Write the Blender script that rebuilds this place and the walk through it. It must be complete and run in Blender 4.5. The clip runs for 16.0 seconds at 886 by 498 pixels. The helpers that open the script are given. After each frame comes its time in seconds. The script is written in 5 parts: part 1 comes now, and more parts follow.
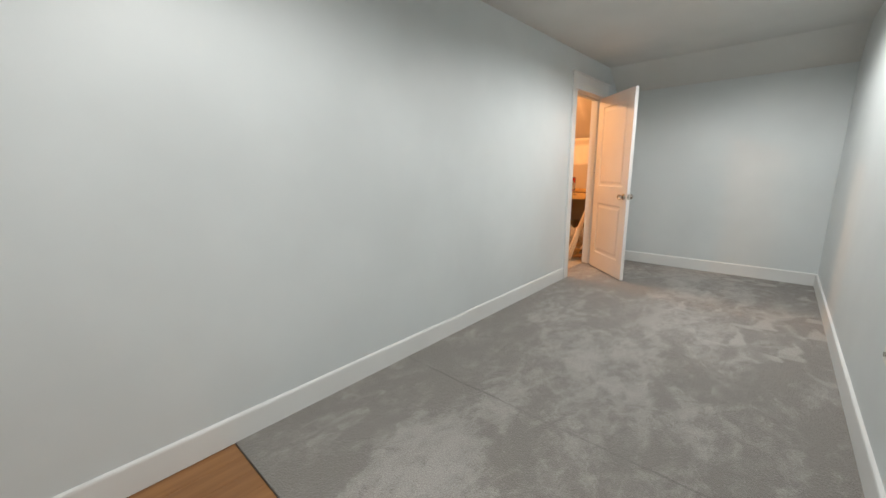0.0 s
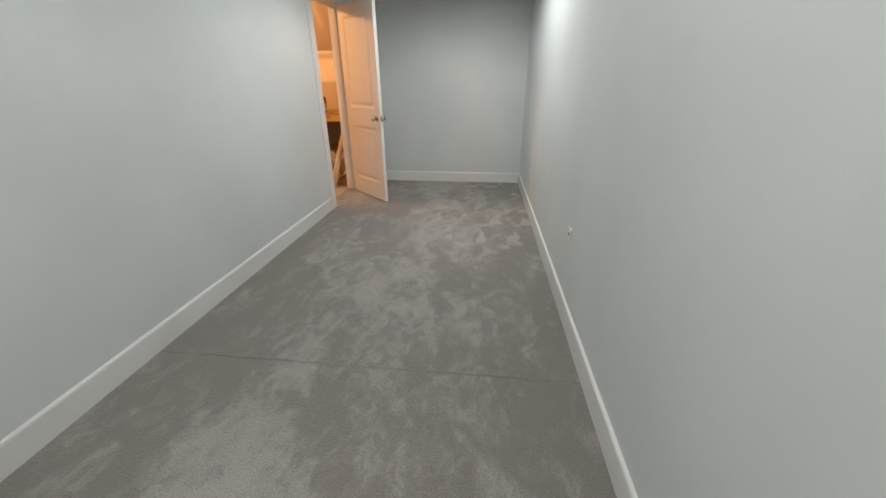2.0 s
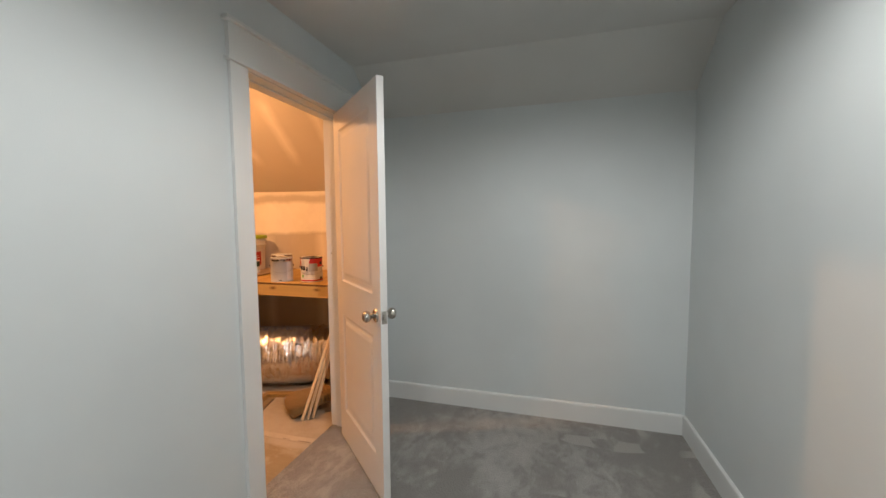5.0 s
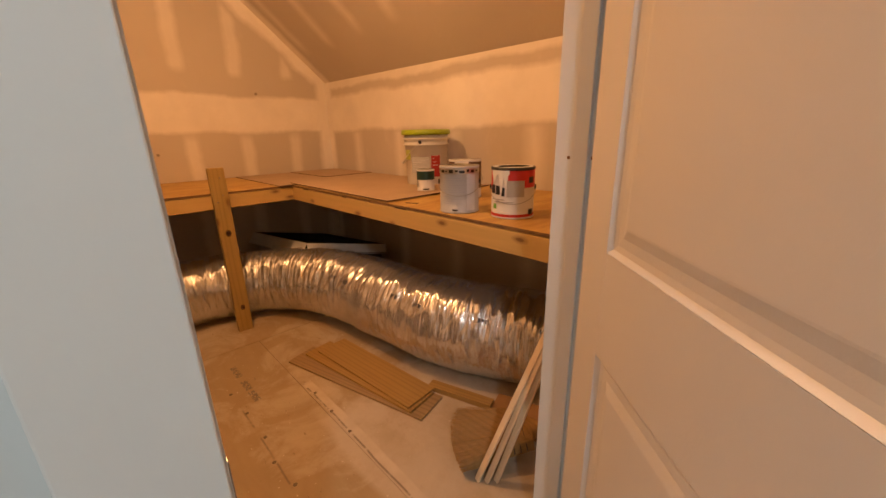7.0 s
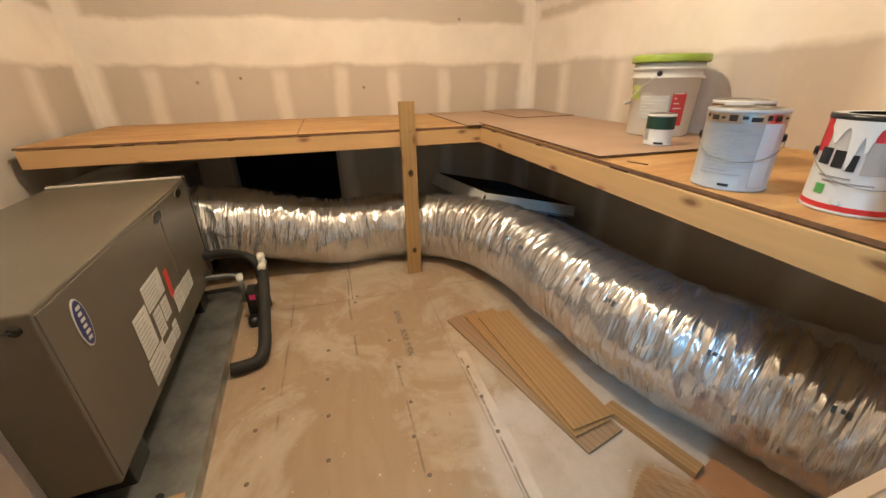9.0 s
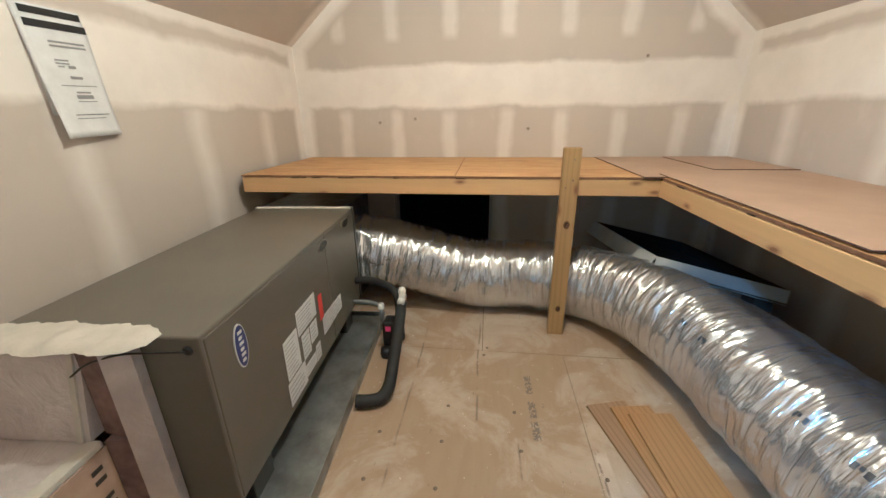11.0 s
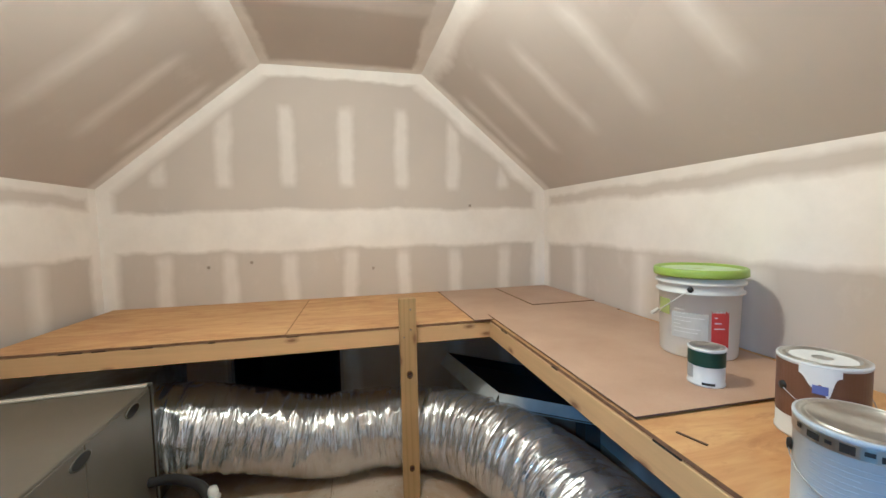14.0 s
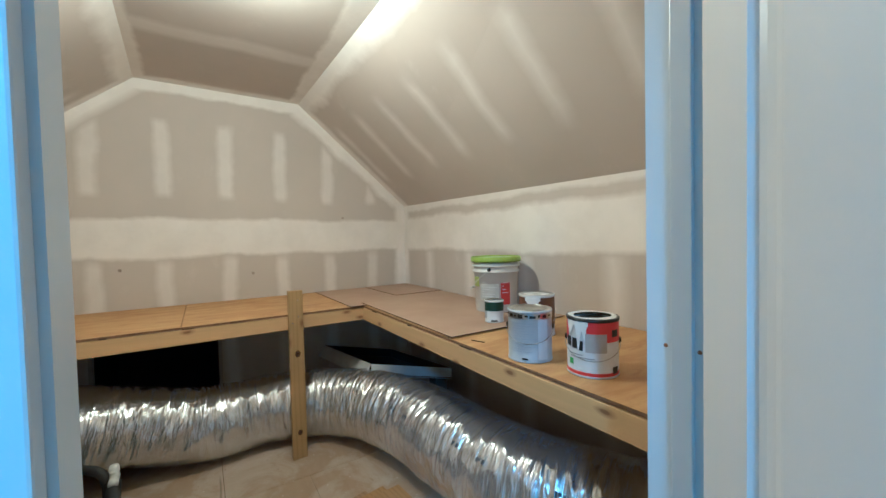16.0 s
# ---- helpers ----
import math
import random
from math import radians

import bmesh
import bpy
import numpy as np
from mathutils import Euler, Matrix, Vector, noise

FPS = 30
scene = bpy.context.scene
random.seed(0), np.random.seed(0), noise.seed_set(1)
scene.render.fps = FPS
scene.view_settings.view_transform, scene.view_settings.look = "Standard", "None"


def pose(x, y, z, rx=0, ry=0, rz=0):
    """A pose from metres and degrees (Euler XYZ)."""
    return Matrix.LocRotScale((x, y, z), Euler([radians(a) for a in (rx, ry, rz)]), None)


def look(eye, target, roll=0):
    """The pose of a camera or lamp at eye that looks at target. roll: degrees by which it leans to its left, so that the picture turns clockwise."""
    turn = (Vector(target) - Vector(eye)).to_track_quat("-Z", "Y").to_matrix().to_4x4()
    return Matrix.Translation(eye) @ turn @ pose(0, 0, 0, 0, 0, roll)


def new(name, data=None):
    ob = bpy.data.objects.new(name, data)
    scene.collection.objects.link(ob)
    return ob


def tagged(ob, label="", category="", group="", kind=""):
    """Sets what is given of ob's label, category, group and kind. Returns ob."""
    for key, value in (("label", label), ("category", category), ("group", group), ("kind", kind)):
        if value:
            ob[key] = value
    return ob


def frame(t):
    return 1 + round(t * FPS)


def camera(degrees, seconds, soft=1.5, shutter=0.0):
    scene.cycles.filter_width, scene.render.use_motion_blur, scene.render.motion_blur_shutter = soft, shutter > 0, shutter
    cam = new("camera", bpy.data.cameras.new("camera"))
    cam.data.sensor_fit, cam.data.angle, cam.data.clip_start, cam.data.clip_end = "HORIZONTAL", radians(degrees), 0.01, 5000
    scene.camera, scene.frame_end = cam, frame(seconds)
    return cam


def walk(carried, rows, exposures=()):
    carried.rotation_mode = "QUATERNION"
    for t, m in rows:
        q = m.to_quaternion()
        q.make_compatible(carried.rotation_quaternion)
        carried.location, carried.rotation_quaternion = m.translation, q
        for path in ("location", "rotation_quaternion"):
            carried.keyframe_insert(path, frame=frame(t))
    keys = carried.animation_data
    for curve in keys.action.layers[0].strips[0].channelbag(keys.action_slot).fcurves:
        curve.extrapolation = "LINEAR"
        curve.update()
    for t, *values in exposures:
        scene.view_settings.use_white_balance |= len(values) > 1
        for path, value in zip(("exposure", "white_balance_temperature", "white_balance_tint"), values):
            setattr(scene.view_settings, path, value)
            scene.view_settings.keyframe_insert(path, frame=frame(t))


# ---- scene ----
cam = camera(99.4, 16.0)
PATH = [
    (0, (1.8, 1.326, 1.254), (0.479, 2.769, 0.837), -0.9),
    (0.5, (1.797, 1.217, 1.266), (1.026, 2.99, 0.755), -0.9),
    (1, (1.764, 1.224, 1.228), (1.388, 3.053, 0.511), -0.6),
    (1.5, (1.726, 1.283, 1.255), (1.479, 3.085, 0.425), -0.7),
    (2, (1.695, 1.486, 1.301), (1.479, 3.298, 0.481), -0.4),
    (2.5, (1.681, 1.764, 1.352), (1.469, 3.641, 0.695), -0.4),
    (3, (1.615, 2.137, 1.362), (1.385, 4.055, 0.843), -0.5),
    (3.5, (1.569, 2.585, 1.427), (1.324, 4.527, 1.02), -0.4),
    (3.7, (1.582, 2.777, 1.43), (1.329, 4.735, 1.108), -0.4),
    (5.8, (0.915, 4.721, 1.343), (0.007, 6.499, 1.232), -0.8),
    (6, (0.801, 4.878, 1.334), (-0.215, 6.595, 1.203), -1.2),
    (6.5, (0.551, 5.187, 1.236), (-0.765, 6.667, 0.956), -1.3),
    (7, (0.343, 5.379, 1.236), (-1.049, 6.691, 0.651), -1.3),
    (7.5, (0.269, 5.516, 1.24), (-1.216, 6.688, 0.59), -1.2),
    (8, (0.174, 5.55, 1.223), (-1.422, 6.515, 0.5), -1.1),
    (8.5, (0.073, 5.529, 1.176), (-1.559, 6.375, 0.388), -1.0),
    (9, (-0.044, 5.541, 1.188), (-1.794, 6.039, 0.358), -0.9),
    (9.5, (-0.079, 5.531, 1.201), (-1.891, 5.651, 0.363), -0.8),
    (9.7, (-0.081, 5.537, 1.209), (-1.897, 5.528, 0.372), -0.9),
    (11.8, (-0.319, 5.547, 1.308), (-2.197, 5.288, 0.669), -1.0),
    (12, (-0.317, 5.538, 1.34), (-2.205, 5.279, 0.731), -1.0),
    (12.5, (-0.344, 5.549, 1.419), (-2.283, 5.299, 0.999), -1.0),
    (13, (-0.369, 5.59, 1.434), (-2.344, 5.41, 1.18), -1.1),
    (13.5, (-0.374, 5.699, 1.444), (-2.367, 5.707, 1.276), -1.1),
    (14, (-0.344, 5.746, 1.446), (-2.294, 6.176, 1.32), -1.1),
    (14.5, (-0.258, 5.757, 1.44), (-2.112, 6.501, 1.35), -1.1),
    (15, (-0.093, 5.748, 1.415), (-1.869, 6.665, 1.348), -1.2),
    (15.5, (0.05, 5.695, 1.401), (-1.663, 6.725, 1.335), -1.4),
    (16, (0.26, 5.484, 1.386), (-1.423, 6.563, 1.329), -1.3),
]
EXPOSURE = [
    (0, 0.48, 6650, 10), (0.5, 0.20, 6650, 10), (1.5, 0.23, 6650, 10), (3.0, 0.10, 6650, 10), (5.8, 0.07, 6600, 10), (6.5, -0.20, 6650, 12), (7.0, -0.27, 6750, 10), (7.5, -0.05, 5800, 5), (8.0, 0.17, 4600, -8),
    (9.0, 0.52, 3680, -17), (9.6, 0.57, 3450, -18), (12.0, 0.57, 3040, -16), (14.0, 0.40, 3020, -16), (15.0, 0.30, 3010, -16), (16.0, 0.05, 2940, -20),
]
walk(cam, [(t, look(eye, target, roll)) for t, eye, target, roll in PATH], EXPOSURE)

# ---- world and large lights ----
world = bpy.data.worlds.new("world")
scene.world = world
world.use_nodes = True
sky = world.node_tree.nodes.new("ShaderNodeTexSky")
sky.sky_type = "NISHITA"
sky.sun_disc = False
sky.sun_elevation = radians(12)
world.node_tree.links.new(sky.outputs[0], world.node_tree.nodes["Background"].inputs[0])
world.node_tree.nodes["Background"].inputs[1].default_value = 0.05


def lamp(name, kind, place, power, colour, target=None):
    data = bpy.data.lights.new(name, kind)
    data.energy, data.color = power, colour
    ob = new(name, data)
    ob.matrix_world = look(place, target) if target else Matrix.Translation(place)
    return ob


CAN_LIGHTS = [(1.40, 4.72, 114), (1.2, 1.9, 72), (1.2, -0.7, 72)]
ROOM_CEIL = 2.425
for cx, cy, watts in CAN_LIGHTS:
    can = lamp("can_lamp", "SPOT", (cx, cy, ROOM_CEIL - 0.012), watts, (0.985, 0.99, 0.975), (cx, cy, 0))
    can.data.spot_size, can.data.spot_blend, can.data.shadow_soft_size = radians(169), 0.48, 0.075
bulb_lamp = lamp("bulb_lamp", "POINT", (-1.42, 5.65, 2.495), 79, (1.0, 0.49, 0.20))
bulb_lamp.data.shadow_soft_size = 0.035


# ---- materials ----
class Nodes:
    """Short names for the nodes of one material."""

    def __init__(self, name, rough=0.6, metal=0.0, colour=(0.5, 0.5, 0.5)):
        self.m = bpy.data.materials.new(name)
        self.m.use_nodes = True
        self.t = self.m.node_tree
        self.b = self.t.nodes["Principled BSDF"]
        self.b.inputs["Roughness"].default_value = rough
        self.b.inputs["Metallic"].default_value = metal
        self.b.inputs["Base Color"].default_value = (*colour, 1)
        self.co = self.t.nodes.new("ShaderNodeTexCoord").outputs["Object"]

    def put(self, socket, value):
        if isinstance(value, (int, float)):
            socket.default_value = value
        elif isinstance(value, tuple):
            socket.default_value = (*value, 1) if len(value) == 3 and len(socket.default_value) == 4 else value
        else:
            self.t.links.new(value, socket)

    def op(self, what, a, b=0.0, c=0.0, clamp=False):
        n = self.t.nodes.new("ShaderNodeMath")
        n.operation, n.use_clamp = what, clamp
        for s, v in zip(n.inputs, (a, b, c)):
            self.put(s, v)
        return n.outputs[0]

    def stretch(self, scale, turn=(0, 0, 0), co=None, shift=(0, 0, 0)):
        n = self.t.nodes.new("ShaderNodeMapping")
        self.put(n.inputs[0], co or self.co)
        n.inputs[1].default_value = shift
        n.inputs[2].default_value = [radians(a) for a in turn]
        n.inputs[3].default_value = scale
        return n.outputs[0]

    def noise(self, scale, detail=4, rough=0.55, co=None, warp=0.0):
        n = self.t.nodes.new("ShaderNodeTexNoise")
        self.put(n.inputs["Vector"], co or self.co)
        for k, v in (("Scale", scale), ("Detail", detail), ("Roughness", rough), ("Distortion", warp)):
            n.inputs[k].default_value = v
        return n.outputs["Fac"]

    def cells(self, scale, co=None, feature="F1", out="Distance"):
        n = self.t.nodes.new("ShaderNodeTexVoronoi")
        n.feature = feature
        self.put(n.inputs["Vector"], co or self.co)
        n.inputs["Scale"].default_value = scale
        return n.outputs[out]

    def wave(self, scale, warp=3.0, detail=2, co=None, axis="X", kind="BANDS"):
        n = self.t.nodes.new("ShaderNodeTexWave")
        n.wave_type = kind
        if kind == "BANDS":
            n.bands_direction = axis
        self.put(n.inputs["Vector"], co or self.co)
        for k, v in (("Scale", scale), ("Distortion", warp), ("Detail", detail), ("Detail Scale", 1.5)):
            n.inputs[k].default_value = v
        return n.outputs["Fac"]

    def ramp(self, fac, *stops):
        n = self.t.nodes.new("ShaderNodeValToRGB")
        e = n.color_ramp.elements
        while len(e) < len(stops):
            e.new(0.5)
        for el, (at, colour) in zip(e, stops):
            el.position = at
            el.color = (*colour, 1) if isinstance(colour, tuple) else (colour, colour, colour, 1)
        self.put(n.inputs[0], fac)
        return n.outputs[0]

    def mix(self, fac, a, b, how="MIX"):
        n = self.t.nodes.new("ShaderNodeMix")
        n.data_type, n.blend_type = "RGBA", how
        self.put(n.inputs[0], fac)
        self.put(n.inputs[6], a)
        self.put(n.inputs[7], b)
        return n.outputs[2]

    def axes(self, co=None):
        n = self.t.nodes.new("ShaderNodeSeparateXYZ")
        self.put(n.inputs[0], co or self.co)
        return n.outputs

    def band(self, v, at, half, soft):
        """1 within half of at, falling to 0 over soft."""
        d = self.op("ABSOLUTE", self.op("SUBTRACT", v, at))
        return self.op("DIVIDE", self.op("SUBTRACT", half + soft / 2, d), soft, clamp=True)

    def strips(self, v, at, every, half, soft):
        d = self.op("PINGPONG", self.op("SUBTRACT", v, at), every / 2)
        return self.op("DIVIDE", self.op("SUBTRACT", half + soft / 2, d), soft, clamp=True)

    def over(self, v, at, soft):
        return self.op("DIVIDE", self.op("SUBTRACT", v, at - soft / 2), soft, clamp=True)

    def most(self, *some):
        out = some[0]
        for s in some[1:]:
            out = self.op("MAXIMUM", out, s)
        return out

    def colour(self, c):
        self.put(self.b.inputs["Base Color"], c)
        return self

    def rough(self, r):
        self.put(self.b.inputs["Roughness"], r)
        return self

    def bump(self, height, strength=0.3, far=0.01, then=None):
        n = self.t.nodes.new("ShaderNodeBump")
        n.inputs["Strength"].default_value, n.inputs["Distance"].default_value = strength, far
        self.put(n.inputs["Height"], height)
        if then is not None:
            self.put(n.inputs["Normal"], then)
        self.t.links.new(n.outputs[0], self.b.inputs["Normal"])
        return n.outputs[0]


def paint(name, colour, rough=0.5, grain=0.15, scale=260):
    n = Nodes(name, rough)
    big = n.noise(1.3, 3)
    dark = tuple(c * 0.93 for c in colour)
    n.colour(n.mix(n.ramp(big, (0.35, 0.0), (0.65, 1.0)), colour, dark))
    n.bump(n.noise(scale, 2), grain, 0.002)
    return n.m


def plain(name, colour, rough=0.5, metal=0.0, vary=0.12, scale=18, grain=0.1):
    n = Nodes(name, rough, metal)
    f = n.noise(scale, 5)
    n.colour(n.mix(n.ramp(f, (0.35, 0.0), (0.7, 1.0)), colour, tuple(c * (1 - vary) for c in colour)))
    n.bump(n.noise(scale * 12, 2), grain, 0.001)
    return n.m


WALL = paint("wall_paint", (0.65, 0.69, 0.697), 0.44)
CEIL = paint("ceiling_paint", (0.64, 0.64, 0.62), 0.8, 0.35, 120)
TRIM = paint("trim_paint", (0.74, 0.75, 0.74), 0.35, 0.05)
DOOR = paint("door_paint", (0.74, 0.73, 0.71), 0.38, 0.12, 180)


def carpet():
    """Grey cut pile: brushed light and dark strokes, vacuum wedges and one crease across."""
    n = Nodes("carpet_pile", 0.95)
    x, y, z = n.axes()
    push = n.t.nodes.new("ShaderNodeTexNoise")
    push.inputs["Scale"].default_value, push.inputs["Detail"].default_value = 5.0, 4
    n.put(push.inputs["Vector"], n.co)
    bent = n.mix(0.13, n.co, push.outputs["Color"], "ADD")
    lay = n.noise(1.7, 3, 0.5, n.stretch((1.2, 0.8, 1)), 0.5)
    blot = n.noise(5.0, 5, 0.62, n.stretch((1.15, 0.75, 1), (0, 0, -10)), 0.9)
    scuff = n.noise(15, 5, 0.66, n.stretch((1.1, 0.7, 1), (0, 0, 15)), 0.8)
    stroke = n.ramp(n.cells(3.3, n.stretch((1.3, 0.62, 1), (0, 0, -14), bent), "F1", "Color"), (0.0, 0.0), (1.0, 1.0))
    short = n.ramp(n.cells(8.5, n.stretch((1.2, 0.6, 1), (0, 0, 10), bent), "F1", "Color"), (0.0, 0.0), (1.0, 1.0))
    track = n.band(n.op("ADD", x, n.op("MULTIPLY", n.op("SUBTRACT", lay, 0.5), 1.1)), 1.12, 0.42, 0.75)
    mark = n.op("ADD", n.op("MULTIPLY", lay, 0.28), n.op("ADD", n.op("MULTIPLY", blot, 0.42), n.op("MULTIPLY", scuff, 0.30)))
    mark = n.op("ADD", mark, n.op("ADD", n.op("MULTIPLY", n.op("SUBTRACT", stroke, 0.5), 0.075), n.op("MULTIPLY", n.op("SUBTRACT", short, 0.5), 0.05)))
    mark = n.op("ADD", mark, n.op("MULTIPLY", n.op("SUBTRACT", track, 0.62), 0.085))
    soft = n.ramp(mark, (0.435, 0.0), (0.495, 0.28), (0.53, 0.62), (0.60, 1.0))
    row = n.op("FLOOR", n.op("DIVIDE", y, 0.50))
    run = n.op("FRACT", n.op("ADD", n.op("DIVIDE", y, 0.50), n.op("MULTIPLY", n.noise(2.0, 2), 0.35)))
    wob = n.op("MULTIPLY", n.noise(3.0, 3), 0.20)
    side = n.op("PINGPONG", n.op("ADD", n.op("ADD", x, wob), n.op("MULTIPLY", row, 0.17)), 0.15)
    wedge = n.op("DIVIDE", n.op("SUBTRACT", n.op("MULTIPLY", n.op("SUBTRACT", 1.0, run), 0.095), side), 0.018, clamp=True)
    where = n.op("MULTIPLY", n.op("MULTIPLY", n.over(x, 1.0, 0.4), n.over(y, 4.2, 0.5)), n.ramp(n.noise(2.3, 2, 0.5, n.stretch((1, 1, 1), (0, 0, 0), None, (4, 2, 0))), (0.44, 0.0), (0.52, 1.0)))
    light = n.most(n.op("MULTIPLY", soft, 0.92), n.op("MULTIPLY", wedge, n.op("MULTIPLY", where, 0.9)))
    base = n.mix(light, (0.285, 0.265, 0.243), (0.51, 0.488, 0.457))
    crease = n.band(n.op("ADD", y, n.op("MULTIPLY", n.noise(5, 3), 0.03)), 2.913, 0.004, 0.012)
    base = n.mix(n.op("MULTIPLY", crease, n.ramp(n.noise(3, 2), (0.35, 0.2), (0.6, 0.85))), base, (0.12, 0.112, 0.102))
    fleck = n.noise(150, 3, 0.8)
    n.colour(n.mix(n.ramp(fleck, (0.40, 0.0), (0.62, 0.5)), base, (0.16, 0.147, 0.133)))
    n.bump(n.op("ADD", n.cells(170), n.op("ADD", n.op("MULTIPLY", n.noise(60, 4, 0.7), 1.6), n.op("MULTIPLY", light, 0.3))), 0.85, 0.008)
    n.b.inputs["Sheen Weight"].default_value = 0.2
    return n.m


def pine(name, axis, tint=(0.51, 0.345, 0.125), knots=True):
    """Sawn pine with the grain along an axis (0 x, 1 y, 2 z)."""
    n = Nodes(name, 0.62)
    s = [22.0, 22.0, 22.0]
    s[axis] = 1.1
    grain = n.noise(1.0, 5, 0.6, n.stretch(s), 0.6)
    rings = n.wave(0.55, 5.0, 3, n.stretch(s), "Y" if axis != 1 else "X")
    light = tuple(min(1, c * 1.22) for c in tint)
    dark = tuple(c * 0.66 for c in tint)
    c = n.mix(n.ramp(grain, (0.3, 0.0), (0.7, 1.0)), light, tint)
    c = n.mix(n.op("MULTIPLY", n.ramp(rings, (0.5, 0.0), (1.0, 1.0)), 0.42), c, dark)
    if knots:
        ax = n.axes()
        flat = n.t.nodes.new("ShaderNodeCombineXYZ")
        n.put(flat.inputs[0], n.op("MULTIPLY", ax[axis], 2.5))
        n.put(flat.inputs[1], n.op("MULTIPLY", ax[1 if axis == 2 else 2], 6.0))
        v = n.t.nodes.new("ShaderNodeTexVoronoi")
        v.voronoi_dimensions = "2D"
        v.inputs["Scale"].default_value = 1.0
        n.put(v.inputs["Vector"], n.mix(0.06, flat.outputs[0], n.t.nodes.new("ShaderNodeTexNoise").outputs["Color"]))
        spot = v.outputs["Distance"]
        c = n.mix(n.ramp(spot, (0.030, 0.9), (0.050, 0.5), (0.10, 0.0)), c, (0.16, 0.075, 0.026))
    r = n.t.nodes.new("ShaderNodeObjectInfo").outputs["Random"]
    c = n.mix(n.op("MULTIPLY", r, 0.22), c, dark)
    n.colour(c)
    n.bump(grain, 0.25, 0.003)
    return n.m


PINE_X, PINE_Y, PINE_Z = (pine(f"pine_{a}", i) for i, a in enumerate("xyz"))
POSTWOOD = pine("post_pine", 2, (0.375, 0.25, 0.075))
LATH = pine("pale_pine", 2, (0.72, 0.60, 0.43), False)
PLANK = pine("oak_plank", 0, (0.34, 0.205, 0.062), False)
PLANK_BACK = pine("oak_plank_back", 0, (0.28, 0.19, 0.095), False)


def plywood():
    n = Nodes("plywood", 0.6)
    fig = n.noise(3.0, 4, 0.6, n.stretch((2.6, 0.7, 1)), 1.5)
    fine = n.noise(60, 4, 0.6, n.stretch((1, 0.05, 1)))
    c = n.mix(n.ramp(fig, (0.32, 0.0), (0.5, 0.45), (0.68, 1.0)), (0.60, 0.40, 0.115), (0.40, 0.225, 0.052))
    c = n.mix(n.ramp(n.noise(9, 5, 0.7, n.stretch((1.5, 0.5, 1)), 1.0), (0.55, 0.0), (0.72, 0.65)), c, (0.27, 0.135, 0.035))
    c = n.mix(n.op("MULTIPLY", fine, 0.35), c, (0.36, 0.185, 0.06))
    n.colour(c)
    n.bump(fine, 0.2, 0.002)
    return n.m


def hardboard():
    n = Nodes("hardboard", 0.55)
    c = n.mix(n.ramp(n.noise(3, 5), (0.35, 0.0), (0.7, 1.0)), (0.46, 0.335, 0.21), (0.385, 0.268, 0.16))
    c = n.mix(n.ramp(n.noise(300, 2), (0.5, 0.0), (0.8, 0.35)), c, (0.25, 0.15, 0.09))
    n.colour(c)
    n.bump(n.noise(160, 3), 0.12, 0.002)
    return n.m


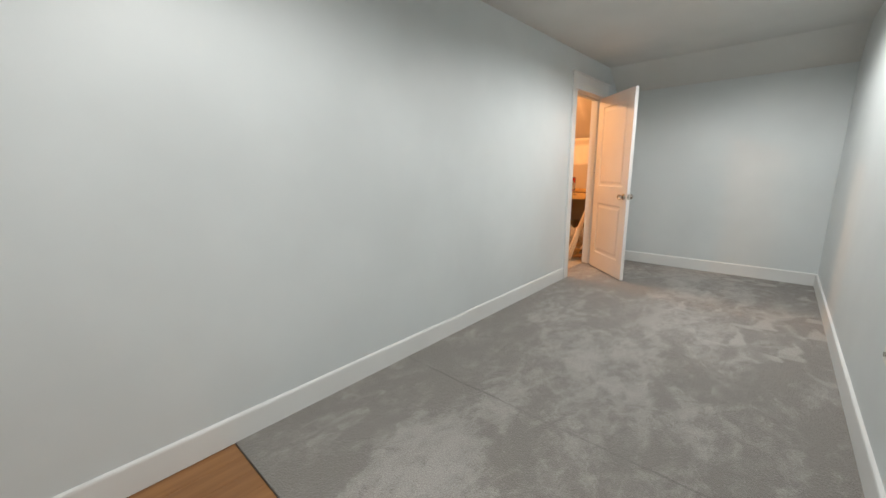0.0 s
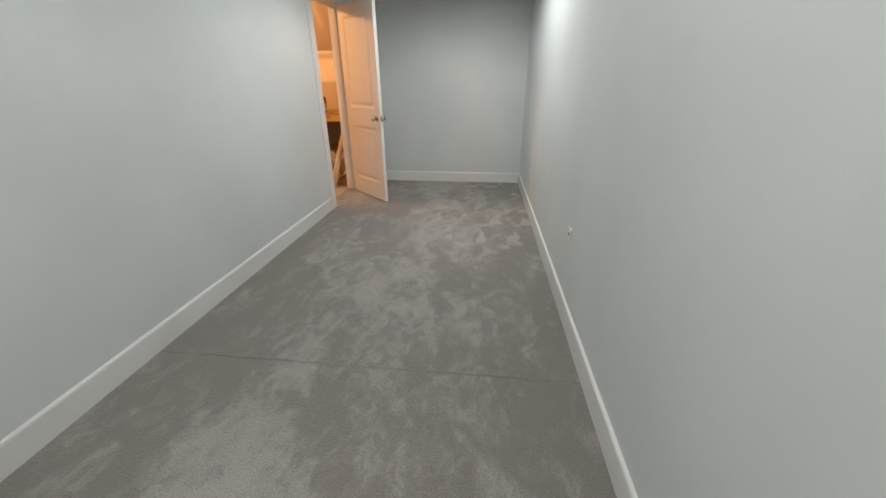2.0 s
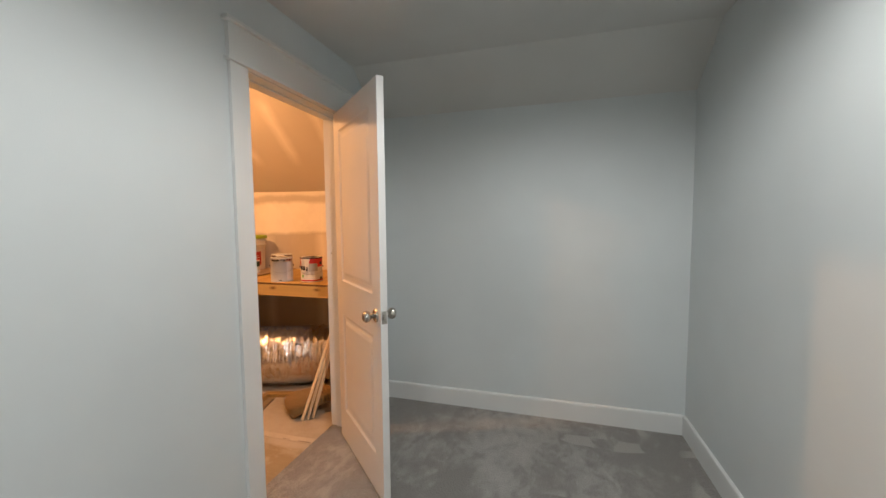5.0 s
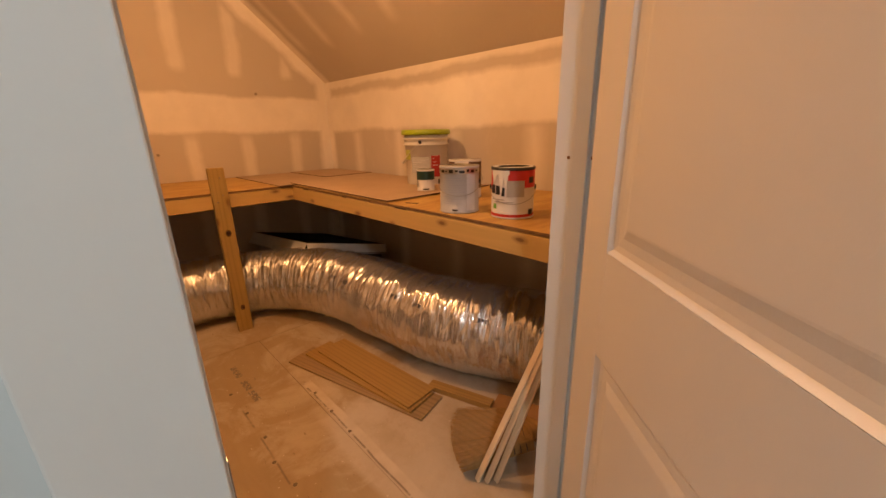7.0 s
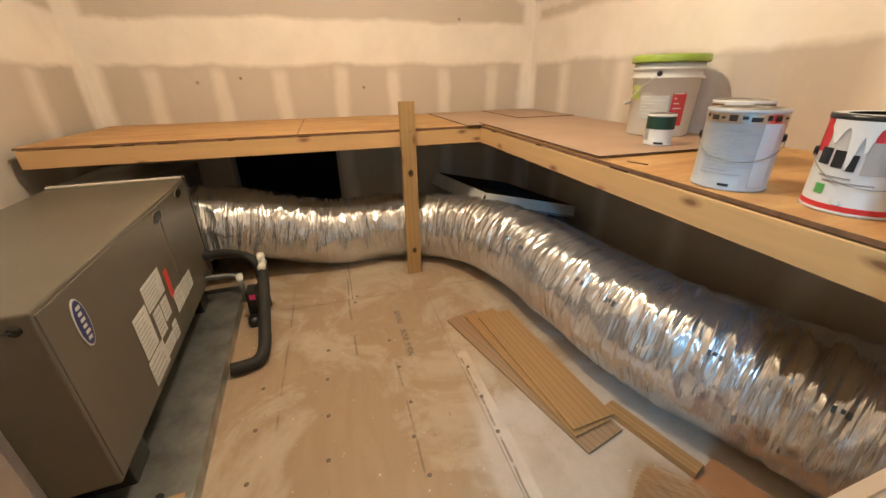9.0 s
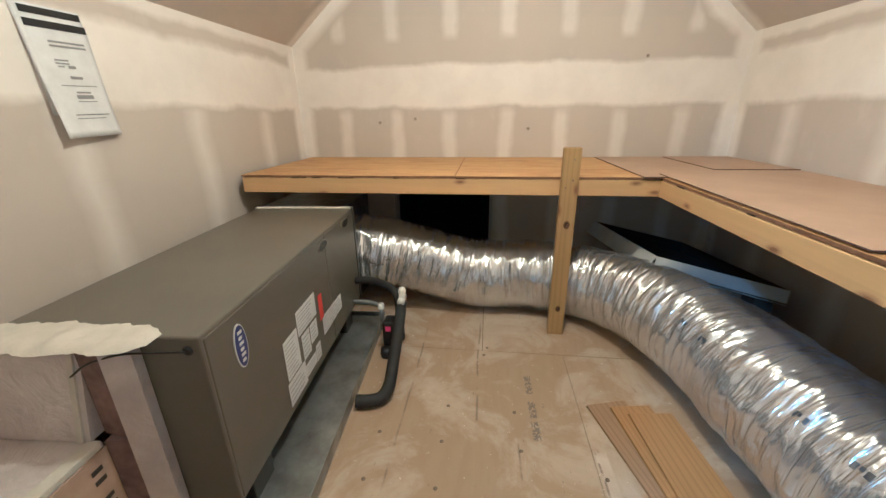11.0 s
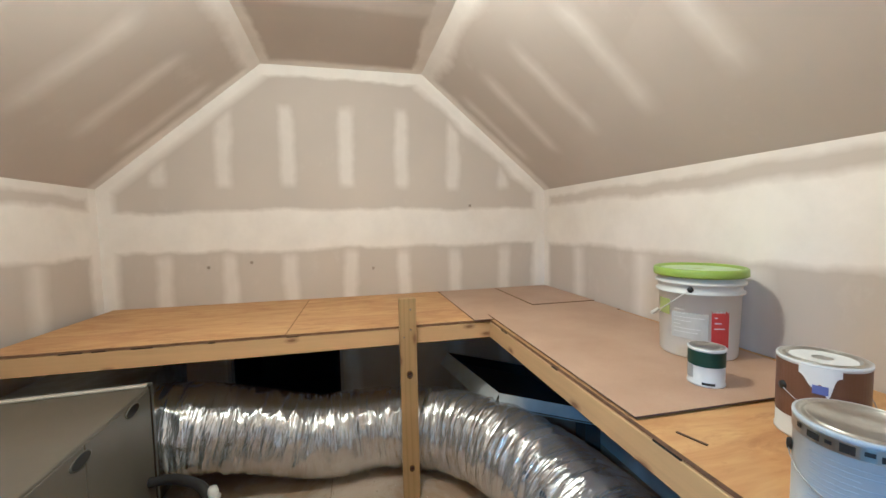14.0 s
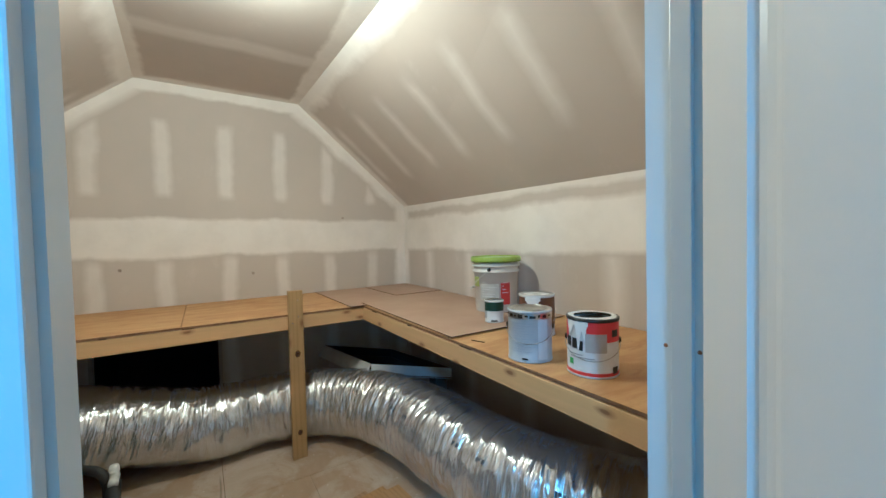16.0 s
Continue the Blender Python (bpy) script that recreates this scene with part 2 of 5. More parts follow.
def subfloor():
    """Dusty plywood underlay: faint figure, drywall dust, a paler area on the door side, trodden stains and short dark
    rows of marks along the joists.
    """
    n = Nodes("subfloor_board", 0.6)
    grain = n.noise(1, 5, 0.6, n.stretch((3, 16, 4)), 0.8)
    stain = n.noise(2.6, 6, 0.7, None, 1.2)
    dust = n.noise(2.3, 6, 0.68, n.stretch((1, 1, 1), (0, 0, 40), None, (5, 3, 0)), 0.8)
    c = n.mix(n.ramp(grain, (0.3, 0.0), (0.75, 1.0)), (0.38, 0.292, 0.178), (0.335, 0.248, 0.143))
    c = n.mix(n.ramp(stain, (0.50, 0.0), (0.58, 0.35), (0.72, 0.75)), c, (0.34, 0.255, 0.155))
    c = n.mix(n.ramp(dust, (0.48, 0.0), (0.56, 0.45), (0.70, 0.8)), c, (0.54, 0.47, 0.365))
    fine = n.noise(42, 5, 0.75)
    c = n.mix(n.ramp(fine, (0.60, 0.0), (0.72, 0.45)), c, (0.25, 0.18, 0.11))
    xx, yy, zz = n.axes()
    wob = n.op("ADD", yy, n.op("MULTIPLY", n.op("SUBTRACT", n.noise(2.2, 3), 0.5), 0.03))
    broken = n.ramp(n.noise(7, 3, 0.6, n.stretch((1, 0.2, 1))), (0.44, 0.0), (0.52, 0.8))
    chalk = n.most(n.op("MULTIPLY", n.band(wob, 5.205, 0.003, 0.008), n.band(xx, -1.72, 0.52, 0.1)), n.op("MULTIPLY", n.band(wob, 5.525, 0.0035, 0.008), n.band(xx, -1.92, 0.42, 0.1)), n.op("MULTIPLY", n.band(wob, 5.70, 0.003, 0.007), n.band(xx, -1.0, 0.45, 0.1)))
    c = n.mix(n.op("MULTIPLY", chalk, broken), c, (0.14, 0.11, 0.08))
    letters = n.ramp(n.noise(1, 2, 0.5, n.stretch((70, 120, 1))), (0.44, 0.0), (0.50, 0.8))
    stamp = n.op("MULTIPLY", n.band(n.op("ADD", yy, n.op("MULTIPLY", xx, -0.02)), 5.81, 0.016, 0.008), n.most(n.band(xx, -1.80, 0.065, 0.01), n.band(xx, -1.63, 0.05, 0.01), n.band(xx, -1.51, 0.05, 0.01)))
    c = n.mix(n.op("MULTIPLY", stamp, letters), c, (0.13, 0.12, 0.11))
    damp = n.op("SUBTRACT", 1.0, n.over(n.op("ADD", n.op("ADD", n.op("POWER", n.op("ADD", xx, 2.13), 2.0), n.op("POWER", n.op("SUBTRACT", yy, 5.03), 2.0)), n.op("MULTIPLY", n.noise(18, 4), 0.006)), 0.0065, 0.006))
    c = n.mix(n.op("MULTIPLY", damp, 0.75), c, (0.12, 0.085, 0.045))
    patch = n.ramp(n.noise(26, 3, 0.6, n.stretch((0.6, 1.5, 1), (0, 0, 20))), (0.71, 0.0), (0.73, 0.6))
    c = n.mix(patch, c, (0.22, 0.165, 0.11))
    chip = n.ramp(n.noise(60, 2, 0.5), (0.73, 0.0), (0.75, 0.8))
    c = n.mix(chip, c, (0.66, 0.58, 0.46))
    # Paler beyond the long joint, towards the door.
    pale_area = n.op("MULTIPLY", n.over(n.op("ADD", xx, n.op("MULTIPLY", n.noise(3, 4), 0.5)), -0.88, 0.10), n.over(n.op("ADD", yy, n.op("MULTIPLY", n.noise(2.2, 3), 0.12)), 5.985, 0.03))
    c = n.mix(n.op("MULTIPLY", pale_area, n.ramp(n.noise(4, 5, 0.7), (0.35, 0.35), (0.6, 0.75))), c, (0.55, 0.49, 0.41))
    seam = n.op("MULTIPLY", n.band(wob, 6.018, 0.024, 0.008), n.over(xx, -1.42, 0.04))
    c = n.mix(n.op("MULTIPLY", seam, n.ramp(n.noise(9, 4), (0.35, 0.25), (0.6, 0.8))), c, (0.62, 0.555, 0.455))
    score = n.op("MULTIPLY", n.band(wob, 6.0, 0.004, 0.005), n.over(xx, -1.42, 0.02))
    c = n.mix(n.op("MULTIPLY", score, n.ramp(n.noise(14, 3, 0.6, n.stretch((1, 0.2, 1))), (0.42, 0.0), (0.5, 0.8))), c, (0.16, 0.12, 0.09))
    n.colour(c)
    n.rough(n.ramp(dust, (0.35, 0.36), (0.6, 0.7)))
    n.bump(n.op("ADD", grain, n.op("MULTIPLY", fine, 0.4)), 0.22, 0.003)
    return n.m


PLY, HARD, SUBFLOOR, CARPET = plywood(), hardboard(), subfloor(), carpet()
PAPER, MUD = (0.58, 0.522, 0.447), (0.865, 0.815, 0.74)
SLOPE_RUN, SLOPE_RISE = 1.045, 0.881
SL = math.hypot(SLOPE_RUN, SLOPE_RISE)


def board(name, masks):
    """Unpainted drywall with filled joints: masks gives the share of joint filler from the three axes."""
    n = Nodes(name, 0.82)
    w = n.noise(2.4, 4, 0.6)
    w2 = n.noise(14, 3, 0.6)
    wob = n.op("ADD", n.op("MULTIPLY", n.op("SUBTRACT", w, 0.5), 0.10), n.op("MULTIPLY", n.op("SUBTRACT", w2, 0.5), 0.016))
    x, y, z = (n.op("ADD", a, wob) for a in n.axes())
    f = masks(n, x, y, z)
    thin = n.ramp(n.noise(5, 5, 0.65), (0.25, 0.78), (0.6, 1.0))
    f = n.op("MULTIPLY", f, thin)
    paper = n.mix(n.ramp(n.noise(1.1, 4), (0.35, 0.0), (0.7, 1.0)), PAPER, tuple(c * 0.90 for c in PAPER))
    mud = n.mix(n.ramp(n.noise(3.1, 5), (0.35, 0.0), (0.7, 1.0)), MUD, tuple(c * 0.93 for c in MUD))
    smear = n.ramp(n.noise(4.2, 5, 0.7, n.stretch((1, 1, 0.6), (0, 0, 0), None, (3, 1, 2))), (0.60, 0.0), (0.78, 0.5))
    n.colour(n.mix(n.most(f, n.op("MULTIPLY", smear, 0.4)), paper, mud))
    n.rough(n.op("SUBTRACT", 0.86, n.op("MULTIPLY", f, 0.22)))
    n.bump(n.op("ADD", n.op("MULTIPLY", f, 1.0), n.op("MULTIPLY", n.noise(70, 3), 0.12)), 0.35, 0.003)
    return n.m


def gable_masks(n, x, y, z):
    joint = n.band(z, 1.43, 0.142, 0.035)
    stud = n.strips(y, 4.42, 0.415, 0.046, 0.045)
    low = n.op("MULTIPLY", stud, n.op("SUBTRACT", 1.0, n.over(z, 1.26, 0.08)))
    side = n.op("SUBTRACT", 1.609, n.op("ABSOLUTE", n.op("SUBTRACT", y, 5.664)))
    depth = n.op("SUBTRACT", n.op("MULTIPLY", side, SLOPE_RISE / SL), n.op("MULTIPLY", n.op("SUBTRACT", z, 1.726), SLOPE_RUN / SL))
    high = n.op("MULTIPLY", stud, n.op("MULTIPLY", n.band(z, 2.035, 0.285, 0.06), n.over(depth, 0.12, 0.05)))
    edge = n.op("SUBTRACT", 1.0, n.over(depth, 0.085, 0.06))
    corner = n.op("SUBTRACT", 1.0, n.over(side, 0.10, 0.06))
    return n.most(joint, n.op("MULTIPLY", low, 0.68), n.op("MULTIPLY", high, 0.6), edge, corner, n.over(z, 2.525, 0.03))


def knee_masks(n, x, y, z):
    joint = n.band(z, 1.44, 0.15, 0.04)
    stud = n.strips(x, -2.76, 0.62, 0.05, 0.09)
    low = n.op("MULTIPLY", stud, n.op("SUBTRACT", 1.0, n.over(z, 1.28, 0.05)))
    corner = n.op("SUBTRACT", 1.0, n.over(x, -3.175, 0.06))
    return n.most(joint, n.op("MULTIPLY", low, 0.65), corner, n.op("MULTIPLY", n.over(z, 1.66, 0.03), 0.8))


def slope_masks(n, x, y, z):
    stud = n.strips(x, -2.65, 0.42, 0.04, 0.08)
    mid = n.op("MULTIPLY", stud, n.band(z, 2.16, 0.20, 0.09))
    ridge = n.over(z, 2.53, 0.05)
    corner = n.op("SUBTRACT", 1.0, n.over(x, -3.185, 0.06))
    return n.most(n.op("MULTIPLY", mid, 0.62), ridge, corner)


def flat_masks(n, x, y, z):
    side = n.op("ABSOLUTE", n.op("SUBTRACT", y, 5.675))
    return n.most(n.over(side, 0.49, 0.03), n.op("SUBTRACT", 1.0, n.over(x, -3.185, 0.06)), n.op("MULTIPLY", n.strips(x, -2.4, 1.2, 0.07, 0.06), 0.6))


GABLE, KNEE, SLOPE, FLAT = (board(a, b) for a, b in (("gable_drywall", gable_masks), ("knee_drywall", knee_masks), ("slope_drywall", slope_masks), ("flat_drywall", flat_masks)))


def foil():
    """Aluminium film pulled over a wire coil: sharp pleats run round the duct."""
    n = Nodes("crinkled_foil", 0.15, 0.82)
    uv = n.t.nodes.new("ShaderNodeUVMap").outputs[0]
    n.colour(n.mix(n.ramp(n.noise(7, 5), (0.3, 0.0), (0.7, 1.0)), (0.84, 0.845, 0.85), (0.66, 0.665, 0.67)))
    n.rough(n.ramp(n.noise(9, 3), (0.3, 0.11), (0.7, 0.27)))
    pleat = n.noise(1.0, 3, 0.55, n.stretch((40, 4.5, 1), (0, 0, 6), uv), 0.9)
    ridge = n.op("ABSOLUTE", n.op("SUBTRACT", n.noise(1.0, 2, 0.5, n.stretch((22, 5.5, 1), (0, 0, -9), uv, (3, 8, 0)), 0.7), 0.5))
    crush = n.cells(1.0, n.stretch((17, 9, 1), (0, 0, 14), uv))
    n.bump(n.op("ADD", n.op("SUBTRACT", pleat, n.op("MULTIPLY", ridge, 1.5)), n.op("MULTIPLY", crush, 0.45)), 0.55, 0.022)
    return n.m


FOIL = foil()
# Dark brown of the cut edge, with the shadow line beneath painted in.
HARD_EDGE_SHADOW = plain("hardboard_edge_shadow", (0.11, 0.065, 0.04), 0.8)
PLY_EDGE = plain("plywood_edge", (0.21, 0.115, 0.045), 0.8, 0.0, 0.4, 30)
FURNACE = plain("furnace_enamel", (0.128, 0.117, 0.090), 0.38, 0.0, 0.14, 3.0, 0.05)
ZINC = plain("galvanised_steel", (0.46, 0.48, 0.47), 0.42, 0.85, 0.45, 9.0, 0.15)
NICKEL = plain("satin_nickel", (0.56, 0.53, 0.48), 0.24, 1.0, 0.08, 30, 0.02)
RUBBER = plain("black_foam", (0.022, 0.021, 0.02), 0.7, 0.0, 0.3, 40, 0.4)
BLACK = plain("black_plastic", (0.015, 0.015, 0.016), 0.35)
PVC = plain("white_pvc", (0.76, 0.75, 0.70), 0.35)
MASTIC = plain("duct_mastic", (0.60, 0.57, 0.49), 0.75, 0.0, 0.14, 14, 0.9)
LABEL = plain("label_paper", (0.72, 0.72, 0.70), 0.5)
SHEET = plain("sheet_paper", (0.80, 0.80, 0.80), 0.7)
INK = plain("grey_ink", (0.30, 0.30, 0.31), 0.6)
# Near-black standing for unlit places: wall opening, seams, inside of the tray.
SHADE_BLACK = plain("shade_black", (0.012, 0.011, 0.010), 0.9)
# Brown-black with the dimness under the shelf put into the colour.
SHADE_BROWN = plain("shade_brown", (0.085, 0.072, 0.058), 0.9, 0.0, 0.25, 5)
OXIDE = plain("red_label", (0.62, 0.045, 0.02), 0.5)
BLUE = plain("navy_badge", (0.03, 0.04, 0.20), 0.35)
TIN = plain("tin_plate", (0.62, 0.62, 0.60), 0.28, 1.0, 0.2, 25)


# ---- mesh helpers ----
def mesh_of(bm, name, material, smooth=False):
    me = bpy.data.meshes.new(name)
    bm.normal_update()
    bm.to_mesh(me)
    bm.free()
    for m in material if isinstance(material, (list, tuple)) else [material]:
        me.materials.append(m)
    if smooth:
        for p in me.polygons:
            p.use_smooth = True
    return me


def part(name, bm, material, parent=None, label="", smooth=False):
    """Links a bmesh as one mesh object under a thing or a part."""
    ob = new(name, mesh_of(bm, name, material, smooth))
    if parent:
        ob.parent = parent
    if label:
        tagged(ob, label)
    return ob


def thing(name, label, category, group="", kind="", place=None):
    ob = new(name)
    ob.empty_display_size = 0.05
    if place:
        ob.matrix_world = place
    return tagged(ob, label, category, group, kind)


def add_box(bm, lo, hi, bevel=0.0, m=None):
    vs = [bm.verts.new((x, y, z)) for x in (lo[0], hi[0]) for y in (lo[1], hi[1]) for z in (lo[2], hi[2])]
    fs = [bm.faces.new([vs[i] for i in f]) for f in ((0, 1, 3, 2), (4, 6, 7, 5), (0, 4, 5, 1), (2, 3, 7, 6), (0, 2, 6, 4), (1, 5, 7, 3))]
    if bevel:
        made = bmesh.ops.bevel(bm, geom=list({e for f in fs for e in f.edges}), offset=bevel, segments=2, affect="EDGES", profile=0.5)
        vs = list({v for f in made["faces"] for v in f.verts} | {v for v in vs if v.is_valid})
    if m:
        bmesh.ops.transform(bm, matrix=m, verts=vs)
    return bm


def box(lo, hi, bevel=0.0, m=None):
    return add_box(bmesh.new(), lo, hi, bevel, m)


def lathe(profile, seg=40, bm=None, m=None, close=False):
    """A solid of revolution about z from (radius, height) pairs."""
    bm = bm or bmesh.new()
    rings = []
    for r, z in profile:
        if r < 1e-6:
            rings.append([bm.verts.new((0, 0, z))])
        else:
            rings.append([bm.verts.new((r * math.cos(2 * math.pi * k / seg), r * math.sin(2 * math.pi * k / seg), z)) for k in range(seg)])
    for a, b in zip(rings, rings[1:]):
        for k in range(seg):
            j = (k + 1) % seg
            if len(a) == 1 and len(b) > 1:
                bm.faces.new((a[0], b[k], b[j]))
            elif len(b) == 1 and len(a) > 1:
                bm.faces.new((a[k], a[j], b[0]))
            elif len(a) > 1:
                bm.faces.new((a[k], a[j], b[j], b[k]))
    if m:
        bmesh.ops.transform(bm, matrix=m, verts=[v for ring in rings for v in ring])
    return bm


def prism(points, lo, hi, axis, bm=None):
    """A flat outline drawn out along an axis. points: pairs in the two other axes, in order."""
    bm = bm or bmesh.new()

    def at(p, h):
        q = list(p)
        q.insert(axis, h)
        return bm.verts.new(q)

    a, b = [at(p, lo) for p in points], [at(p, hi) for p in points]
    bm.faces.new(a), bm.faces.new(b[::-1])
    for k in range(len(points)):
        j = (k + 1) % len(points)
        bm.faces.new((a[j], a[k], b[k], b[j]))
    bmesh.ops.recalc_face_normals(bm, faces=bm.faces[:])
    return bm


def spline(points, count):
    """Evenly spaced places on a smooth line through points."""
    p = [Vector(q) for q in points]
    p = [2 * p[0] - p[1]] + p + [2 * p[-1] - p[-2]]
    raw = []
    for i in range(1, len(p) - 2):
        for k in range(40):
            t = k / 40
            raw.append(0.5 * (2 * p[i] + (p[i + 1] - p[i - 1]) * t + (2 * p[i - 1] - 5 * p[i] + 4 * p[i + 1] - p[i + 2]) * t * t + (3 * p[i] - p[i - 1] - 3 * p[i + 1] + p[i + 2]) * t ** 3))
    raw.append(p[-2])
    run = [0.0]
    for a, b in zip(raw, raw[1:]):
        run.append(run[-1] + (b - a).length)
    out, j = [], 0
    for k in range(count):
        s = run[-1] * k / (count - 1)
        while j < len(run) - 2 and run[j + 1] < s:
            j += 1
        f = (s - run[j]) / max(1e-9, run[j + 1] - run[j])
        out.append(raw[j].lerp(raw[j + 1], min(1, f)))
    return out, run[-1]


def tube(points, radius, count=40, seg=14, bm=None, smooth_line=True):
    """A round pipe along a line; radius: a number, or a function of (metres along, angle)."""
    bm = bm or bmesh.new()
    line, far = spline(points, count) if smooth_line else ([Vector(q) for q in points], 1.0)
    rings, side = [], None
    for k, c in enumerate(line):
        t = (line[min(k + 1, len(line) - 1)] - line[max(k - 1, 0)]).normalized()
        side = (side - side.dot(t) * t).normalized() if side else t.orthogonal().normalized()
        if k == 0 and abs(t.z) < 0.9:
            side = t.cross(Vector((0, 0, 1))).normalized()
        up = side.cross(t)
        s = far * k / (len(line) - 1)
        ring = []
        for j in range(seg):
            a = 2 * math.pi * j / seg
            r = radius(s, a) if callable(radius) else radius
            ring.append(bm.verts.new(c + r * (math.cos(a) * side + math.sin(a) * up)))
        rings.append(ring)
    for a, b in zip(rings, rings[1:]):
        for j in range(seg):
            i = (j + 1) % seg
            bm.faces.new((a[j], a[i], b[i], b[j]))
    bm.faces.new(rings[0][::-1]), bm.faces.new(rings[-1])
    return bm


def setting(name, bm, material, label="", category=""):
    return tagged(part(name, bm, material), label, category, "", "structure")


# ---- the room ----
RW, FAR, BACK = 2.136, 6.694, -1.2
DOOR_A, DOOR_B, DOOR_H = 5.42, 6.203, 2.048
ROUGH_A = 5.345
WT = 0.133

# left wall with the doorway
bm = box((-WT, BACK - 0.1, -0.05), (0, ROUGH_A, 2.75))
add_box(bm, (-WT, DOOR_B + 0.018, -0.05), (0, 7.37, 2.75))
add_box(bm, (-WT, ROUGH_A, DOOR_H + 0.018), (0, DOOR_B + 0.018, 2.75))
setting("wall_west", bm, WALL, "smooth pale grey painted wall with a doorway", "wall")
setting("wall_north", box((0, FAR, -0.05), (RW + 0.25, FAR + 0.12, 2.75)), WALL, "smooth pale grey painted end wall", "wall")
def east(y):
    """The east wall's face, slightly out of square with the room."""
    return RW + (FAR - y) * 0.0135


def east_piece(y0, y1, z0, z1, bm=None):
    return prism([(east(y0), y0), (east(y1), y1), (RW + 0.25, y1), (RW + 0.25, y0)], z0, z1, 2, bm)


bm = east_piece(1.55, FAR, -0.05, 2.75)
east_piece(BACK, 0.68, -0.05, 2.75, bm)
east_piece(0.68, 1.55, 2.06, 2.75, bm)
setting("wall_east", bm, WALL, "smooth pale grey painted wall", "wall")
setting("wall_south", box((-WT, BACK - 0.12, -0.05), (RW + 0.25, BACK, 2.75)), WALL, "pale grey painted wall", "wall")
KNEE_Y = 6.36
setting("ceiling", prism([(BACK, ROOM_CEIL), (KNEE_Y, ROOM_CEIL), (FAR, 2.165), (FAR, 2.75), (BACK, 2.75)], 0.0, RW + 0.2, 0), CEIL, "matt grey-white ceiling dropping at its end", "ceiling")
# carpet and the wood landing
setting("floor", box((0.0, 1.80, -0.05), (RW + 0.15, FAR, 0.0)), CARPET, "grey cut-pile carpet with vacuum marks", "carpet")
setting("floor_threshold", box((-WT, ROUGH_A, -0.05), (0.0, DOOR_B + 0.018, -0.004)), CARPET, "grey carpet in the doorway", "carpet")


def floor_wood():
    n = Nodes("brown_floorboard", 0.4)
    g = n.noise(1, 5, 0.6, n.stretch((30, 2.2, 10)), 0.8)
    c = n.mix(n.ramp(g, (0.3, 0.0), (0.7, 1.0)), (0.36, 0.175, 0.065), (0.23, 0.10, 0.034))
    r = n.t.nodes.new("ShaderNodeObjectInfo").outputs["Random"]
    n.colour(n.mix(n.op("MULTIPLY", r, 0.35), c, (0.16, 0.07, 0.025)))
    n.bump(g, 0.15, 0.002)
    return n.m


FLOORWOOD = floor_wood()
landing = setting("floor_landing", box((0.0, BACK, -0.05), (RW + 0.15, 1.80, -0.016)), plain("board_joint", (0.05, 0.03, 0.015), 0.9), "brown wooden floorboards at the carpet's edge", "floor")
board_mesh = mesh_of(box((0, 0, 0), (0.1185, 1.79 - BACK, 0.010), 0.0015), "floorboard", FLOORWOOD)
for k in range(19):
    ob = new("floorboard", board_mesh)
    ob.parent = landing
    ob.matrix_world = Matrix.Translation((0.001 + k * 0.119, BACK + 0.005, -0.0158))


def skirting(name, a, b, inward):
    """A baseboard from a to b, its face towards inward, with an eased top."""
    a, b = Vector(a), Vector(b)
    d = (b - a).normalized()
    n = Vector(inward)
    prof = [(0, 0), (0.015, 0), (0.015, 0.120), (0.0125, 0.128), (0.006, 0.132), (0, 0.133)]
    bm = bmesh.new()
    ends = [[bm.verts.new(p + n * u + Vector((0, 0, w - 0.002))) for u, w in prof] for p in (a, b)]
    bm.faces.new(ends[0]), bm.faces.new(ends[1][::-1])
    for k in range(len(prof)):
        j = (k + 1) % len(prof)
        bm.faces.new((ends[0][j], ends[0][k], ends[1][k], ends[1][j]))
    bmesh.ops.recalc_face_normals(bm, faces=bm.faces[:])
    return setting(name, bm, TRIM, "white painted baseboard", "baseboard")


skirting("baseboard_west", (0, BACK, 0), (0, DOOR_A - 0.115, 0), (1, 0, 0))
skirting("baseboard_west_end", (0, DOOR_B + 0.115, 0), (0, FAR - 0.001, 0), (1, 0, 0))
skirting("baseboard_north", (0.016, FAR, 0), (RW - 0.016, FAR, 0), (0, -1, 0))
skirting("baseboard_east", (east(1.656), 1.656, 0), (RW, FAR - 0.001, 0), (-1, 0, 0))

# ---- doorway and its open door ----
trim = thing("trim_doorway", "white painted door casing with a capped head board", "door casing", kind="structure")
CW = 0.098
part("side_casing", box((0, DOOR_A - CW - 0.004, 0), (0.018, DOOR_A - 0.004, DOOR_H + 0.006), 0.002), TRIM, trim)
part("side_casing", box((0, DOOR_B + 0.004, 0), (0.018, DOOR_B + CW + 0.004, DOOR_H + 0.006), 0.002), TRIM, trim)
part("fillet", box((0, DOOR_A - CW - 0.022, DOOR_H + 0.006), (0.03, DOOR_B + CW + 0.022, DOOR_H + 0.022), 0.003), TRIM, trim)
part("head_board", box((0, DOOR_A - CW - 0.008, DOOR_H + 0.022), (0.019, DOOR_B + CW + 0.008, DOOR_H + 0.162)), TRIM, trim)
part("cap", box((0, DOOR_A - CW - 0.026, DOOR_H + 0.162), (0.036, DOOR_B + CW + 0.026, DOOR_H + 0.180), 0.004), TRIM, trim)
part("jamb", box((-0.040, DOOR_A - 0.018, -0.004), (0.0, DOOR_A, DOOR_H)), TRIM, trim)
part("jamb", box((-WT - 0.004, DOOR_B, -0.004), (0.0, DOOR_B + 0.018, DOOR_H)), TRIM, trim)
part("jamb_head", box((-WT - 0.004, DOOR_A - 0.018, DOOR_H), (0.0, DOOR_B + 0.018, DOOR_H + 0.018)), TRIM, trim)
